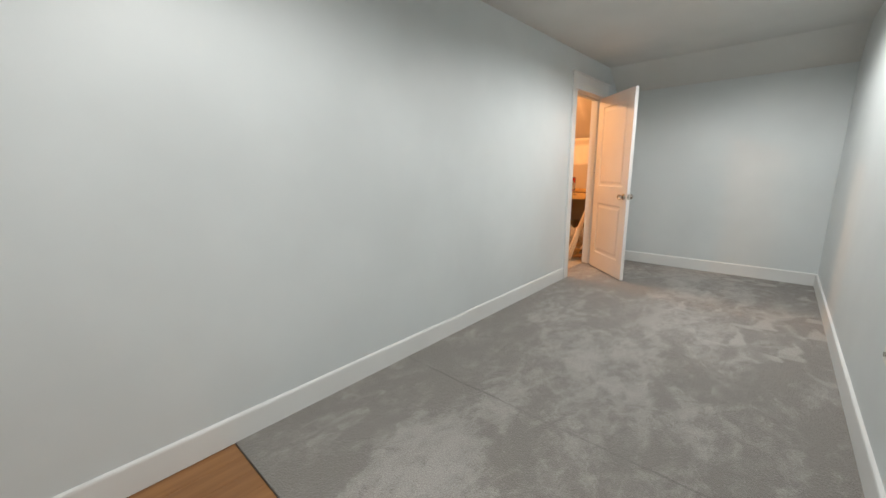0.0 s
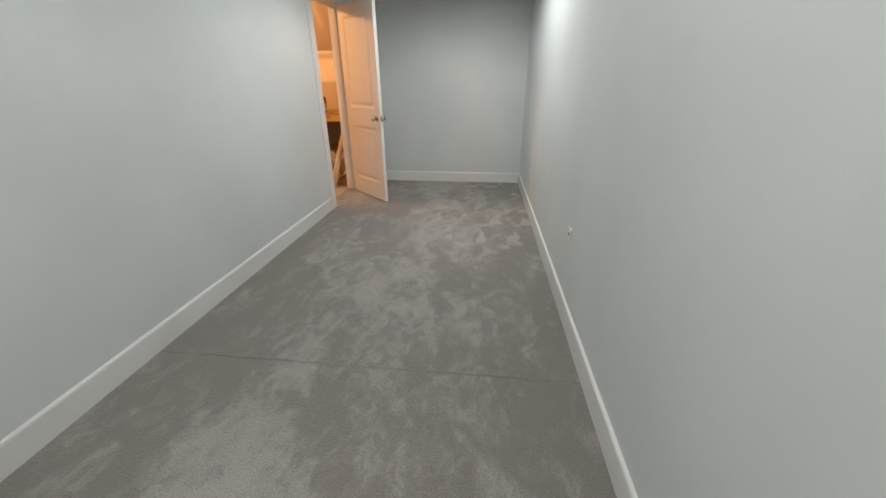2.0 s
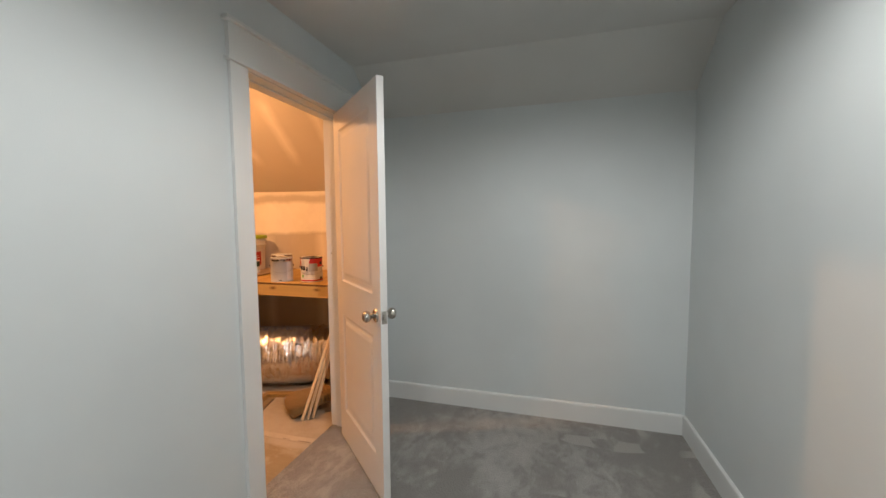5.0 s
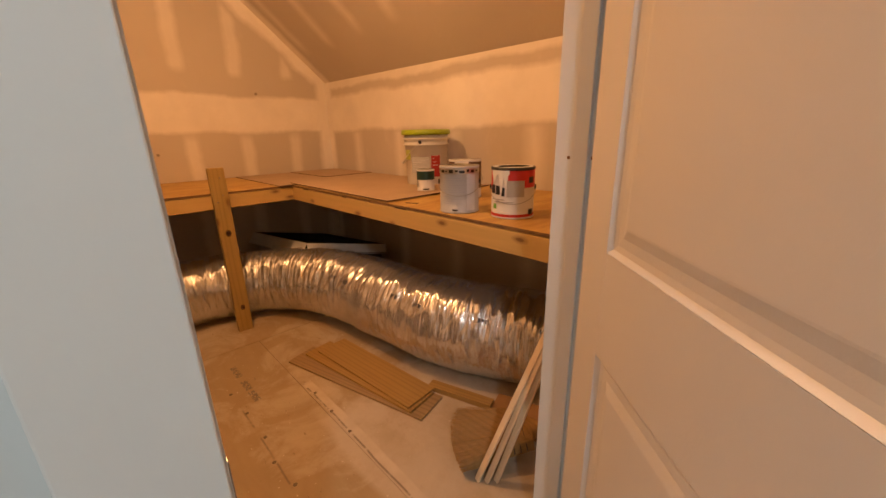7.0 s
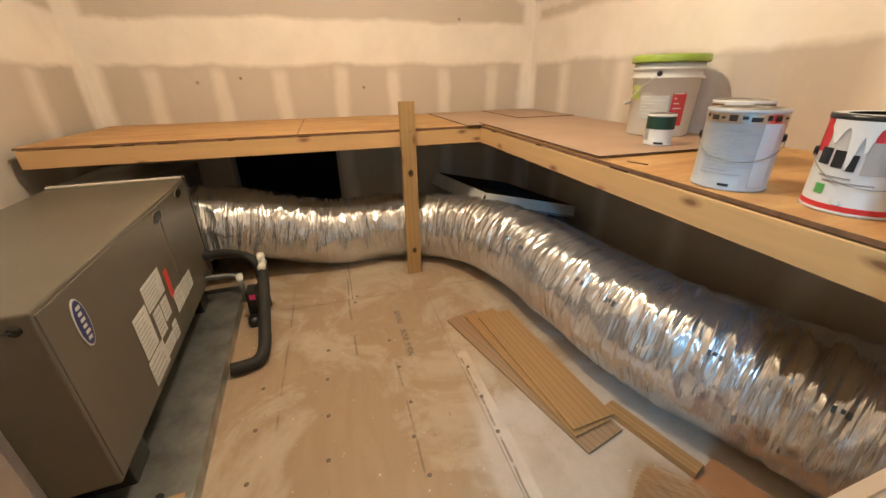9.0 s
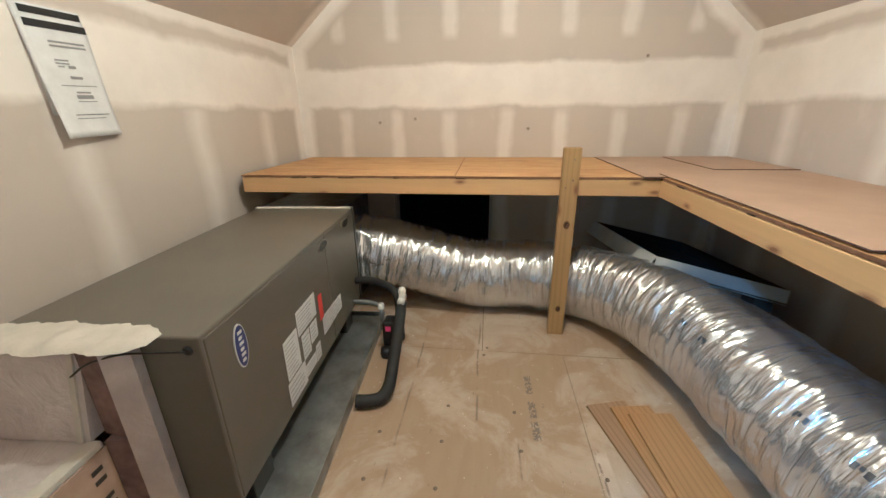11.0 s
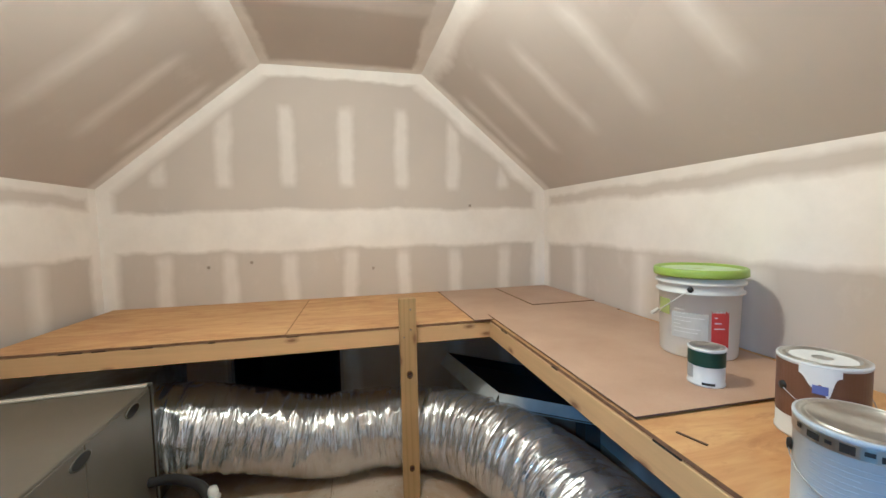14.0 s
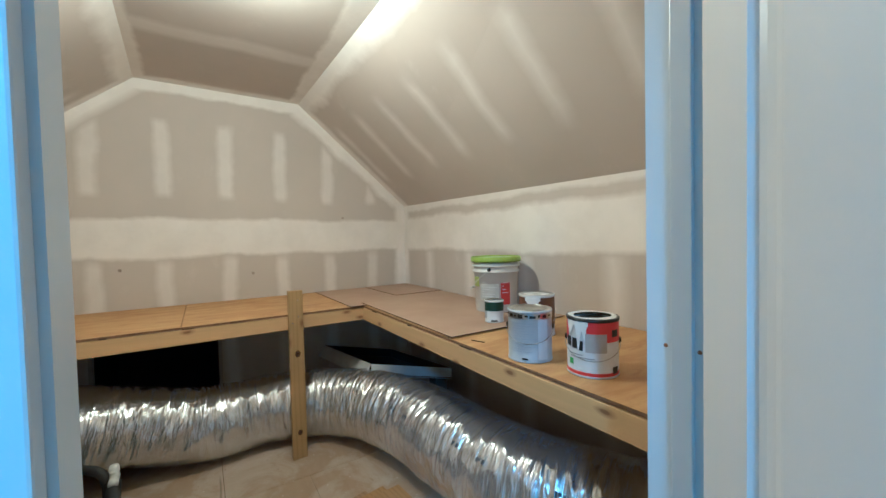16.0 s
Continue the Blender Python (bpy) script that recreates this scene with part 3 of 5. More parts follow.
part("stop", box((-0.088, DOOR_B - 0.011, -0.004), (-0.052, DOOR_B, DOOR_H), 0.002), TRIM, trim)
part("stop", box((-0.088, DOOR_A, DOOR_H - 0.011), (-0.052, DOOR_B - 0.011, DOOR_H), 0.002), TRIM, trim)
for x in (-0.102, -0.045):
    part("nail", lathe([(0, 0), (0.004, 0), (0.0035, 0.001), (0, 0.0012)], 10, None, pose(x, DOOR_B, 1.178, 90)), FLOORWOOD, trim)
part("strike_plate", box((-0.032, DOOR_A, 0.885), (-0.004, DOOR_A + 0.002, 0.945), 0.0005), NICKEL, trim, "satin nickel strike plate")


def panel_door(name, label, place, width, height, kind_of, flip=1):
    """A two-panel moulded door: local x from the hinge to the latch, y through it, z up."""
    d = thing(name, label, "door", kind="structure", place=place)
    T = 0.035
    stile, rails = 0.105, ((0.0, 0.20), (0.807, 1.016), (height - 0.115, height))
    bm = bmesh.new()
    add_box(bm, (0, 0, 0), (stile, T, height), 0.0015)
    add_box(bm, (width - stile, 0, 0), (width, T, height), 0.0015)
    for a, b in rails:
        add_box(bm, (stile - 0.001, 0.0006, a + 0.001), (width - stile + 0.001, T - 0.0006, b - 0.001))
    slab = part("slab", bm, DOOR, d)
    for a, b in ((0.20, 0.807), (1.016, height - 0.115)):
        bm = bmesh.new()
        for s in (0, 1):
            y0 = T if s else 0.0
            g = -1 if s else 1
            loops = []
            for inset, dep in ((0.0, 0.001), (0.008, 0.008), (0.018, 0.010), (0.034, 0.0095), (0.052, 0.0035), (0.056, 0.003)):
                loops.append([bm.verts.new((x, y0 + g * dep, z)) for x, z in ((stile + inset, a + inset), (width - stile - inset, a + inset), (width - stile - inset, b - inset), (stile + inset, b - inset))])
            for p, q in zip(loops, loops[1:]):
                for k in range(4):
                    bm.faces.new((p[k], p[(k + 1) % 4], q[(k + 1) % 4], q[k]))
            bm.faces.new(loops[-1])
        bmesh.ops.recalc_face_normals(bm, faces=bm.faces[:])
        part("panel", bm, DOOR, d)
    kz = 0.918
    for y, s in ((0.0, -1), (T, 1)):
        m = pose(width - 0.062, y, kz, 90 if s < 0 else -90)
        k = part("knob", lathe([(0.012, 0.0), (0.012, 0.022), (0.014, 0.026), (0.024, 0.034), (0.0285, 0.046), (0.027, 0.057), (0.018, 0.064), (0, 0.066)], 32, None, m), NICKEL, d, "round satin nickel door knob", True)
        part("rose", lathe([(0, 0), (0.033, 0.0), (0.033, 0.004), (0.028, 0.008), (0.012, 0.009)], 32, None, m), NICKEL, k, "", True)
    part("latch_plate", box((width - 0.0005, 0.005, kz - 0.03), (width + 0.0015, T - 0.005, kz + 0.03)), NICKEL, d, "satin nickel latch plate")
    part("latch_bolt", box((width, 0.012, kz - 0.009), (width + 0.010, T - 0.012, kz + 0.009), 0.002), NICKEL, d)
    for z in (0.22, height / 2, height - 0.22):
        part("hinge", lathe([(0, 0), (0.0055, 0), (0.0055, 0.09), (0, 0.09)], 12, None, Matrix.Translation((-0.004, T + 0.004, z - 0.045))), NICKEL, d, "nickel hinge knuckle")
    return d


turn = math.degrees(math.atan2(-0.460, 0.497))
panel_door("door_1", "white two-panel door standing open into the room", pose(0.003, 6.099, 0.012, 0, 0, turn), 0.729, 2.027, "open")
RE = east(1.05)
# closed door with its casing in the east wall near the start
panel_door("door_2", "closed white two-panel door in the side wall", pose(RE + 0.055, 0.702, 0.012, 0, 0, 90), 0.826, 2.03, "closed")
trim2 = thing("trim_side_door", "white painted door casing", "door casing", kind="structure")
part("side_casing", box((RE - 0.026, 1.55, 0), (RE, 1.655, 2.06), 0.002), TRIM, trim2)
part("side_casing", box((RE - 0.022, 0.575, 0), (RE, 0.68, 2.06), 0.002), TRIM, trim2)
part("head_board", box((RE - 0.023, 0.56, 2.06), (RE, 1.67, 2.20), 0.002), TRIM, trim2)
part("jamb", box((RE - 0.001, 1.532, 0), (RE + 0.12, 1.552, 2.06)), TRIM, trim2)
part("jamb", box((RE - 0.001, 0.678, 0), (RE + 0.12, 0.698, 2.06)), TRIM, trim2)
part("jamb_head", box((RE - 0.001, 0.698, 2.042), (RE + 0.12, 1.532, 2.062)), TRIM, trim2)

# recessed lights
GLOW = Nodes("lamp_diffuser")
GLOW.b.inputs["Emission Color"].default_value = (1, 0.95, 0.88, 1)
GLOW.b.inputs["Emission Strength"].default_value = 4.0
for cx, cy, watts in CAN_LIGHTS:
    c = thing("recessed_light", "round white recessed ceiling light, lit", "ceiling light", "recessed lights", place=Matrix.Translation((cx, cy, ROOM_CEIL)))
    part("ring", lathe([(0.062, 0.0), (0.062, -0.004), (0.085, -0.006), (0.09, 0.0)], 40), TRIM, c, "", True)
    part("diffuser", lathe([(0, -0.002), (0.062, -0.002)], 40), GLOW.m, c, "glowing round diffuser")

# outlet low on the east wall
o = thing("wall_outlet", "small white wall plate on the grey wall", "outlet", place=pose(east(3.535), 3.535, 0.50))
part("cover", box((-0.006, -0.036, -0.036), (0.0, 0.036, 0.036), 0.002), PVC, o)
part("socket", lathe([(0, 0), (0.010, 0), (0.010, 0.006), (0, 0.006)], 20, None, pose(-0.006, 0, 0, 0, -90)), NICKEL, o, "small metal socket")

# ---- the attic: shell ----
AY0, AY1, GX, EAVE, FLATZ = 4.055, 7.273, -3.271, 1.726, 2.607
RY0, RY1 = 5.104, 6.247
AF = -0.022
# gable wall with the low opening
HOLE = (4.80, 5.58, 0.02, 0.80)
bm = prism([(AY0 - 0.1, AF - 0.05), (HOLE[0], AF - 0.05), (HOLE[0], HOLE[3]), (HOLE[1], HOLE[3]), (HOLE[1], AF - 0.05), (AY1 + 0.1, AF - 0.05), (AY1 + 0.1, 2.75), (AY0 - 0.1, 2.75)], GX - 0.10, GX, 0)
setting("wall_gable", bm, GABLE, "unpainted drywall gable with white joint filler", "wall")
gable = bpy.data.objects["wall_gable"]
DIMPLE = plain("grey_dimple", (0.44, 0.38, 0.31), 0.8)
for y, z in ((4.70, 1.18), (5.84, 1.128), (4.98, 1.205), (6.62, 1.60)):
    part("screw_dimple", lathe([(0, 0.003), (0.007, 0.002), (0.012, 0.0)], 12, None, pose(GX, y, z, 0, 90)), DIMPLE, gable, "", True)
# The void's lack of light is put into these boxes' near-black colour.
setting("wall_void", prism([(GX - 0.9, HOLE[0] - 0.3), (GX - 0.1, HOLE[0] - 0.3), (GX - 0.1, HOLE[0]), (GX - 0.85, HOLE[0]), (GX - 0.85, HOLE[1]), (GX - 0.1, HOLE[1]), (GX - 0.1, HOLE[1] + 0.3), (GX - 0.9, HOLE[1] + 0.3)], -0.1, 1.0, 2), SHADE_BLACK, "near-black box coloured as the unlit roof void behind the low opening", "void")
setting("wall_void_top", box((GX - 0.85, HOLE[0], 0.9), (GX - 0.1, HOLE[1], 1.0)), SHADE_BLACK, "near-black lining coloured as an unlit roof void", "void")
setting("wall_void_floor", box((GX - 0.85, HOLE[0], -0.1), (GX - 0.1, HOLE[1], -0.02)), SHADE_BLACK, "near-black lining coloured as an unlit roof void", "void")
setting("wall_knee_south", box((GX, AY0 - 0.1, AF - 0.05), (-WT, AY0, EAVE)), KNEE, "unpainted drywall knee wall with joint filler", "wall")
setting("wall_knee_north", box((GX, AY1, AF - 0.05), (-WT, AY1 + 0.1, EAVE)), KNEE, "unpainted drywall knee wall with joint filler", "wall")


def slope(name, side, foot, far_e, far_r, near_e, near_r):
    """A sloping ceiling from the gable (far) to the door wall (near): eave and ridge places as (y, z)."""
    bm = bmesh.new()
    rows = []
    for x, e, r in ((GX, far_e, far_r), (-WT, near_e, near_r)):
        rows.append([bm.verts.new((x, y, z)) for y, z in ((foot, e[1]), e, r, (r[0], r[1] + 0.12), (foot, e[1] + 0.12))])
    for k in range(5):
        bm.faces.new((rows[0][k], rows[0][(k + 1) % 5], rows[1][(k + 1) % 5], rows[1][k]))
    bm.faces.new(rows[0]), bm.faces.new(rows[1][::-1])
    bmesh.ops.recalc_face_normals(bm, faces=bm.faces[:])
    return setting(name, bm, SLOPE, "sloping unpainted drywall ceiling", "ceiling")


slope("ceiling_slope_south", -1, AY0 - 0.1, (AY0, 1.724), (RY0, FLATZ), (AY0, 1.706), (RY0 + 0.14, FLATZ))
slope("ceiling_slope_north", 1, AY1 + 0.1, (AY1, 1.727), (RY1, FLATZ), (AY1, 1.684), (RY1 + 0.08, FLATZ))
setting("ceiling_flat", box((GX, RY0, FLATZ - 0.001), (-WT, RY1 + 0.08, FLATZ + 0.12)), FLAT, "flat strip of unpainted drywall ceiling", "ceiling")
setting("wall_attic_east", prism([(AY0, AF), (ROUGH_A, AF), (ROUGH_A, DOOR_H + 0.018), (DOOR_B + 0.018, DOOR_H + 0.018), (DOOR_B + 0.018, AF), (AY1, AF), (AY1, EAVE), (RY1, FLATZ), (RY0, FLATZ), (AY0, EAVE)], -WT - 0.013, -WT - 0.001, 0), KNEE, "unpainted drywall wall around the doorway", "wall")
for y in (HOLE[0] - 0.012, HOLE[1] - 0.012):
    setting("opening_edge", box((GX, y, 0.02), (GX + 0.012, y + 0.024, 0.80)), plain("edge_strip", (0.42, 0.40, 0.37), 0.6), "pale edge strip of the wall opening", "edge strip")
sub = setting("floor_attic", box((GX, AY0, AF - 0.05), (-WT, AY1, AF - 0.006)), plain("floor_gap", (0.10, 0.07, 0.045), 0.9), "plywood subfloor sheets", "floor")
for x0, x1, y0, y1 in ((-3.265, -2.063, 4.06, 5.543), (-3.265, -2.063, 5.546, 7.268), (-2.06, -0.124, 4.06, 5.984), (-2.06, -0.124, 5.9855, 7.268)):
    p = part("floor_sheet", box((x0, y0, AF - 0.018), (x1, y1, AF), 0.001), SUBFLOOR, sub)

# ---- the attic: shelf ----
ST = 0.917
SX, SY = -2.312, 6.44
deck = thing("shelf_frame", "pine two-by-four shelf frame round two walls", "shelf frame")
part("front_joist", box((SX - 0.038, AY0 + 0.06, ST - 0.101), (SX, SY + 0.038, ST - 0.016), 0.003), PINE_Y, deck)
part("front_joist", box((SX, SY, ST - 0.101), (-WT - 0.015, SY + 0.038, ST - 0.016), 0.003), PINE_X, deck)
part("ledger", box((GX, AY0 + 0.06, ST - 0.101), (GX + 0.038, AY1, ST - 0.012), 0.003), PINE_Y, deck)
part("ledger", box((GX + 0.04, AY1 - 0.038, ST - 0.101), (-WT - 0.015, AY1, ST - 0.012), 0.003), PINE_X, deck)
for y in (4.5, 5.32, 6.1):
    part("cross_joist", box((GX + 0.038, y, ST - 0.101), (SX - 0.038, y + 0.038, ST - 0.012)), PINE_X, deck)
for x in (-1.7, -1.0, -0.4):
    part("cross_joist", box((x, SY + 0.038, ST - 0.101), (x + 0.038, AY1 - 0.038, ST - 0.012)), PINE_Y, deck)


def sheet(name, label, lo, hi, material, cat="board", turn=0, group=""):
    c = [(a + b) / 2 for a, b in zip(lo, hi)]
    half = [(b - a) / 2 for a, b in zip(lo, hi)]
    ob = part(name, box([-h for h in half], half, 0.0012), material)
    ob.matrix_world = pose(*c, 0, 0, turn)
    # On hardboard the rim colour also paints the shadow under the sheet.
    rim = HARD_EDGE_SHADOW if material is HARD else PLY_EDGE
    (hx, hy, hz), e = half, 0.0012
    for a, b in (((-hx, -hy - e), (hx, -hy + e)), ((-hx, hy - e), (hx, hy + e)), ((-hx - e, -hy), (-hx + e, hy)), ((hx - e, -hy), (hx + e, hy))):
        edge = part("cut_edge", box((*a, -hz), (*b, hz - 0.0008)), rim, ob)
        edge.matrix_world = ob.matrix_world.copy()
    return tagged(ob, label, cat, group)


sheet("plywood_sheet", "orange-brown plywood sheet on the shelf frame", (GX + 0.002, AY0 + 0.055, ST - 0.012), (SX - 0.004, 5.366, ST), PLY, "plywood", 0, "plywood shelf sheets")
sheet("plywood_sheet", "orange-brown plywood sheet on the shelf frame", (GX + 0.002, 5.370, ST - 0.012), (SX - 0.002, AY1 - 0.004, ST), PLY, "plywood", 0, "plywood shelf sheets")
sheet("plywood_sheet", "orange-brown plywood sheet beneath paint cans", (SX + 0.002, SY + 0.004, ST - 0.012), (-WT - 0.016, AY1 - 0.004, ST), PLY, "plywood", 0, "plywood shelf sheets")
sheet("hardboard_sheet", "thin brown hardboard sheet in the shelf's corner", (GX + 0.02, 6.345, ST), (-2.30, 7.26, ST + 0.006), HARD, "hardboard", 0.4, "hardboard sheets")
sheet("hardboard_sheet", "thin brown hardboard sheet lying along the shelf", (-2.38, 6.452, ST + 0.006), (-1.178, 7.22, ST + 0.011), HARD, "hardboard", -0.6, "hardboard sheets")
sheet("hardboard_strip", "narrow offcut of brown hardboard on the shelf", (-3.23, 6.815, ST + 0.006), (-2.56, 7.262, ST + 0.011), HARD, "hardboard", 0.6)

# Near-black slivers paint the shade between plywood and front joist.
for y0, y1 in ((4.42, 4.51), (4.545, 4.60), (4.70, 4.79), (5.02, 5.05), (5.372, 5.43)):
    part("gap", box((SX - 0.004, y0, ST - 0.0155), (SX + 0.0008, y1, ST - 0.0115), 0.0006), SHADE_BLACK, deck)
for x0, x1 in ((-2.14, -2.07), (-1.62, -1.58), (-1.115, -1.03)):
    part("gap", box((x0, SY - 0.0008, ST - 0.0155), (x1, SY + 0.004, ST - 0.0115), 0.0006), SHADE_BLACK, deck)

post = thing("support_post", "knotty two-by-four pine post propping the shelf", "post")
part("stud", box((SX + 0.001, 5.932, AF), (SX + 0.039, 6.021, 1.070), 0.003), POSTWOOD, post)
for z in (0.865, 0.905, 1.01):
    part("nail_head", lathe([(0, 0), (0.0045, 0), (0.0045, 0.0015), (0, 0.0015)], 10, None, pose(SX + 0.039, 5.97 + (0.02 if z > 0.9 else -0.015), z, 0, 90)), NICKEL, post)

KNOT = plain("dark_knot", (0.12, 0.055, 0.018), 0.7, 0.0, 0.5, 60)
for y, z, r in ((5.980, 0.663, 0.017), (5.980, 0.150, 0.014)):
    part("knot", lathe([(0, 0.0008), (r * 0.6, 0.0007), (r, 0.0)], 18, None, pose(SX + 0.039, y, z, 0, 90) @ Matrix.Diagonal((1.35, 1, 1, 1))), KNOT, post, "dark round knot", True)

# ---- flexible duct ----
DUCT = [(-2.585, 4.640, 0.378), (-2.600, 4.820, 0.373), (-2.625, 5.100, 0.303), (-2.635, 5.470, 0.213), (-2.635, 5.870, 0.213), (-2.500, 6.230, 0.218), (-2.200, 6.473, 0.226), (-1.830, 6.595, 0.232), (-1.430, 6.635, 0.235), (-1.030, 6.700, 0.235), (-0.690, 6.835, 0.235), (-0.380, 6.945, 0.245), (-0.160, 6.990, 0.275)]
DN, DM = 900, 112
LINE, DLEN = spline(DUCT, DN)


def duct_at(k, a, proud=0.0):
    """A place on the duct's skin: k along its line, angle a round it."""
    t = (LINE[min(k + 1, DN - 1)] - LINE[max(k - 1, 0)]).normalized()
    out = t.cross(Vector((0, 0, 1))).normalized()
    up = out.cross(t)
    s = DLEN * k / (DN - 1)
    ca, sa = math.cos(a), math.sin(a)
    wire = 1.0 - abs(math.sin(math.pi * (s / 0.058 + a / (2 * math.pi)) + 0.5 * noise.noise((s * 9, ca * 2, sa * 2))))
    fold = 1.0 - 2.6 * abs(noise.noise((s * 15, ca * 1.5, sa * 1.5))) + 0.5 * noise.noise((s * 34, ca * 2.3 + 7, sa * 2.3)) - 0.6 * abs(noise.noise((s * 40, ca * 4, sa * 4)))
    sag = noise.noise((s * 2.6, ca * 1.2 + 3, sa * 1.2))
    r = 0.226 + 0.011 * min(1.0, max(0.0, (s - 1.6) / 1.0)) + 0.0042 * wire + 0.0080 * fold + 0.011 * sag + proud
    p = LINE[k] + r * (ca * out + sa * up)
    p.z = max(p.z, AF + 0.003 + 0.002 * noise.noise(p * 25))
    return p


bm = bmesh.new()
rings = [[bm.verts.new(duct_at(k, 2 * math.pi * j / DM)) for j in range(DM)] for k in range(DN)]
uvs = bm.loops.layers.uv.new("UVMap")
for k in range(DN - 1):
    for j in range(DM):
        i = (j + 1) % DM
        f = bm.faces.new((rings[k][j], rings[k][i], rings[k + 1][i], rings[k + 1][j]))
        v0 = ((j + DM // 2) % DM) / DM
        for loop, (u, v) in zip(f.loops, ((k, v0), (k, v0 + 1 / DM), (k + 1, v0 + 1 / DM), (k + 1, v0))):
            loop[uvs].uv = (u * DLEN / (DN - 1), v)
duct = thing("flexible_duct", "silver foil flexible air duct lying on the floor", "air duct")
part("foil_sleeve", bm, FOIL, duct, "", True)


def duct_patch(name, s0, s1, a0, a1, material, label="", proud=0.0025):
    """A strip that lies on the sleeve between two lengths (metres) and two angles (degrees)."""
    bm = bmesh.new()
    k0, k1 = int(s0 / DLEN * (DN - 1)), int(s1 / DLEN * (DN - 1))
    n = max(2, int((a1 - a0) / 3))
    g = [[bm.verts.new(duct_at(k, radians(a0 + (a1 - a0) * i / n), proud)) for i in range(n + 1)] for k in range(k0, k1 + 1)]
    for p, q in zip(g, g[1:]):
        for i in range(n):
            bm.faces.new((p[i], p[i + 1], q[i + 1], q[i]))
    return part(name, bm, material, duct, label, True)


PRINT = plain("foil_print", (0.16, 0.17, 0.19), 0.4, 0.7)
for s0, a0 in ((2.42, 34), (2.58, 33), (2.98, 38), (3.14, 36), (3.47, 34), (3.78, 34)):
    for q in range(3):
        duct_patch("print_mark", s0 + 0.016 * q, s0 + 0.016 * q + 0.010, a0 + 2 * (q % 2), a0 + 5, PRINT, "", 0.0012)
duct_patch("tape_band", 0.03, 0.10, -60, 240, FOIL, "foil tape at the collar", 0.004)

# supply plenum behind the furnace, from which the duct leaves
sp = thing("supply_plenum", "grey-brown sheet metal plenum box behind the furnace", "plenum")
part("box_body", box((-2.95, 4.12, 0.10), (-2.372, 4.66, 0.70), 0.004), ZINC, sp)
part("collar", lathe([(0.205, 0.0), (0.212, 0.0), (0.212, 0.05), (0.200, 0.05)], 48, None, pose(-2.585, 4.66, 0.37, -90)), ZINC, sp, "", True)
# Added support block, coloured dark for the shade beneath the plenum.
part("stand", box((-2.93, 4.14, AF), (-2.40, 4.64, 0.10)), SHADE_BROWN, sp)

# ---- furnace: local x runs to its far end, local y to the wall ----
FUR = pose(-0.967, 4.85, 0.0, 0, 0, 183.56)
FL, FW, FB, FT = 1.371, 0.57, 0.155, 0.728
furnace = thing("furnace", "grey-brown enamelled horizontal furnace cabinet with labels", "furnace", place=FUR)
part("cabinet", box((0, 0, FB), (FL - 0.03, FW, FT), 0.006), FURNACE, furnace)
part("end_flange", box((FL - 0.024, -0.004, FB - 0.004), (FL, FW + 0.004, FT + 0.006), 0.003), FURNACE, furnace)
# Proud near-black strip paints the shade of the open seam behind it.
part("seam_gasket", box((FL - 0.031, -0.0046, FB), (FL - 0.0235, 0.01, FT - 0.002)), SHADE_BLACK, furnace, "near-black strip painting the shade in the end flange seam")
part("door_panel", box((0.012, -0.003, FB + 0.012), (0.86, 0.004, FT - 0.012), 0.003), FURNACE, furnace)
part("door_panel", box((0.866, -0.003, FB + 0.012), (FL - 0.036, 0.004, FT - 0.012), 0.003), FURNACE, furnace)


def ellipse(rx, rz, depth, seg=28, bm=None, centre=(0, 0, 0)):
    bm = bm or bmesh.new()
    ring = [[bm.verts.new((centre[0] + rx * math.cos(2 * math.pi * k / seg), centre[1] + y, centre[2] + rz * math.sin(2 * math.pi * k / seg))) for k in range(seg)] for y in (0, -depth)]
    bm.faces.new(ring[0]), bm.faces.new(ring[1][::-1])
    for k in range(seg):
        j = (k + 1) % seg
        bm.faces.new((ring[0][k], ring[1][k], ring[1][j], ring[0][j]))
    bmesh.ops.recalc_face_normals(bm, faces=bm.faces[:])
    return bm


# No holes are cut: black ovals put their inner shade into the colour.
for x, z in ((0.838, 0.676), (1.18, 0.686)):
    h = part("grip_hole", ellipse(0.050, 0.021, 0.0015, 28, None, (x, -0.0032, z)), BLACK, furnace, "flat black oval painting the shaded inside of a grip hole")
    part("grip_rim", lathe([(0.021, 0), (0.025, 0), (0.024, 0.003), (0.021, 0.003)], 28, None, pose(x, -0.0035, z, 90) @ Matrix.Diagonal((2.35, 1, 1, 1))), FURNACE, h, "", True)
badge = part("badge", ellipse(0.030, 0.072, 0.003, 40, None, (0.141, -0.0032, 0.609)), plain("badge_rim", (0.65, 0.65, 0.62), 0.3), furnace, "navy blue oval maker's badge with pale rim")
part("badge_field", ellipse(0.026, 0.067, 0.001, 40, None, (0.141, -0.0062, 0.609)), BLUE, badge)
for k in range(6):
    z = 0.654 - k * 0.018
    part("badge_mark", box((0.131, -0.0082, z - 0.005), (0.152 - 0.004 * (k % 2), -0.0074, z + 0.005)), LABEL, badge)


PALEINK = plain("pale_ink", (0.46, 0.46, 0.46), 0.6)


def sticker(x0, x1, z0, z1, rows, material=LABEL, head=False):
    s = part("sticker", box((x0, -0.0046, z0), (x1, -0.0034, z1)), material, furnace, "" if material is LABEL else "red warning sticker")
    if rows:
        step = (z1 - z0) / (rows + 1)
        for k in range(rows):
            w = (x1 - x0) * random.uniform(0.55, 0.86)
            z = z1 - step * (k + 1)
            part("print_bar", box((x0 + 0.006, -0.0054, z - step * 0.13), (x0 + 0.006 + w * 0.95, -0.0047, z + step * 0.13)), PALEINK, s)
    return s


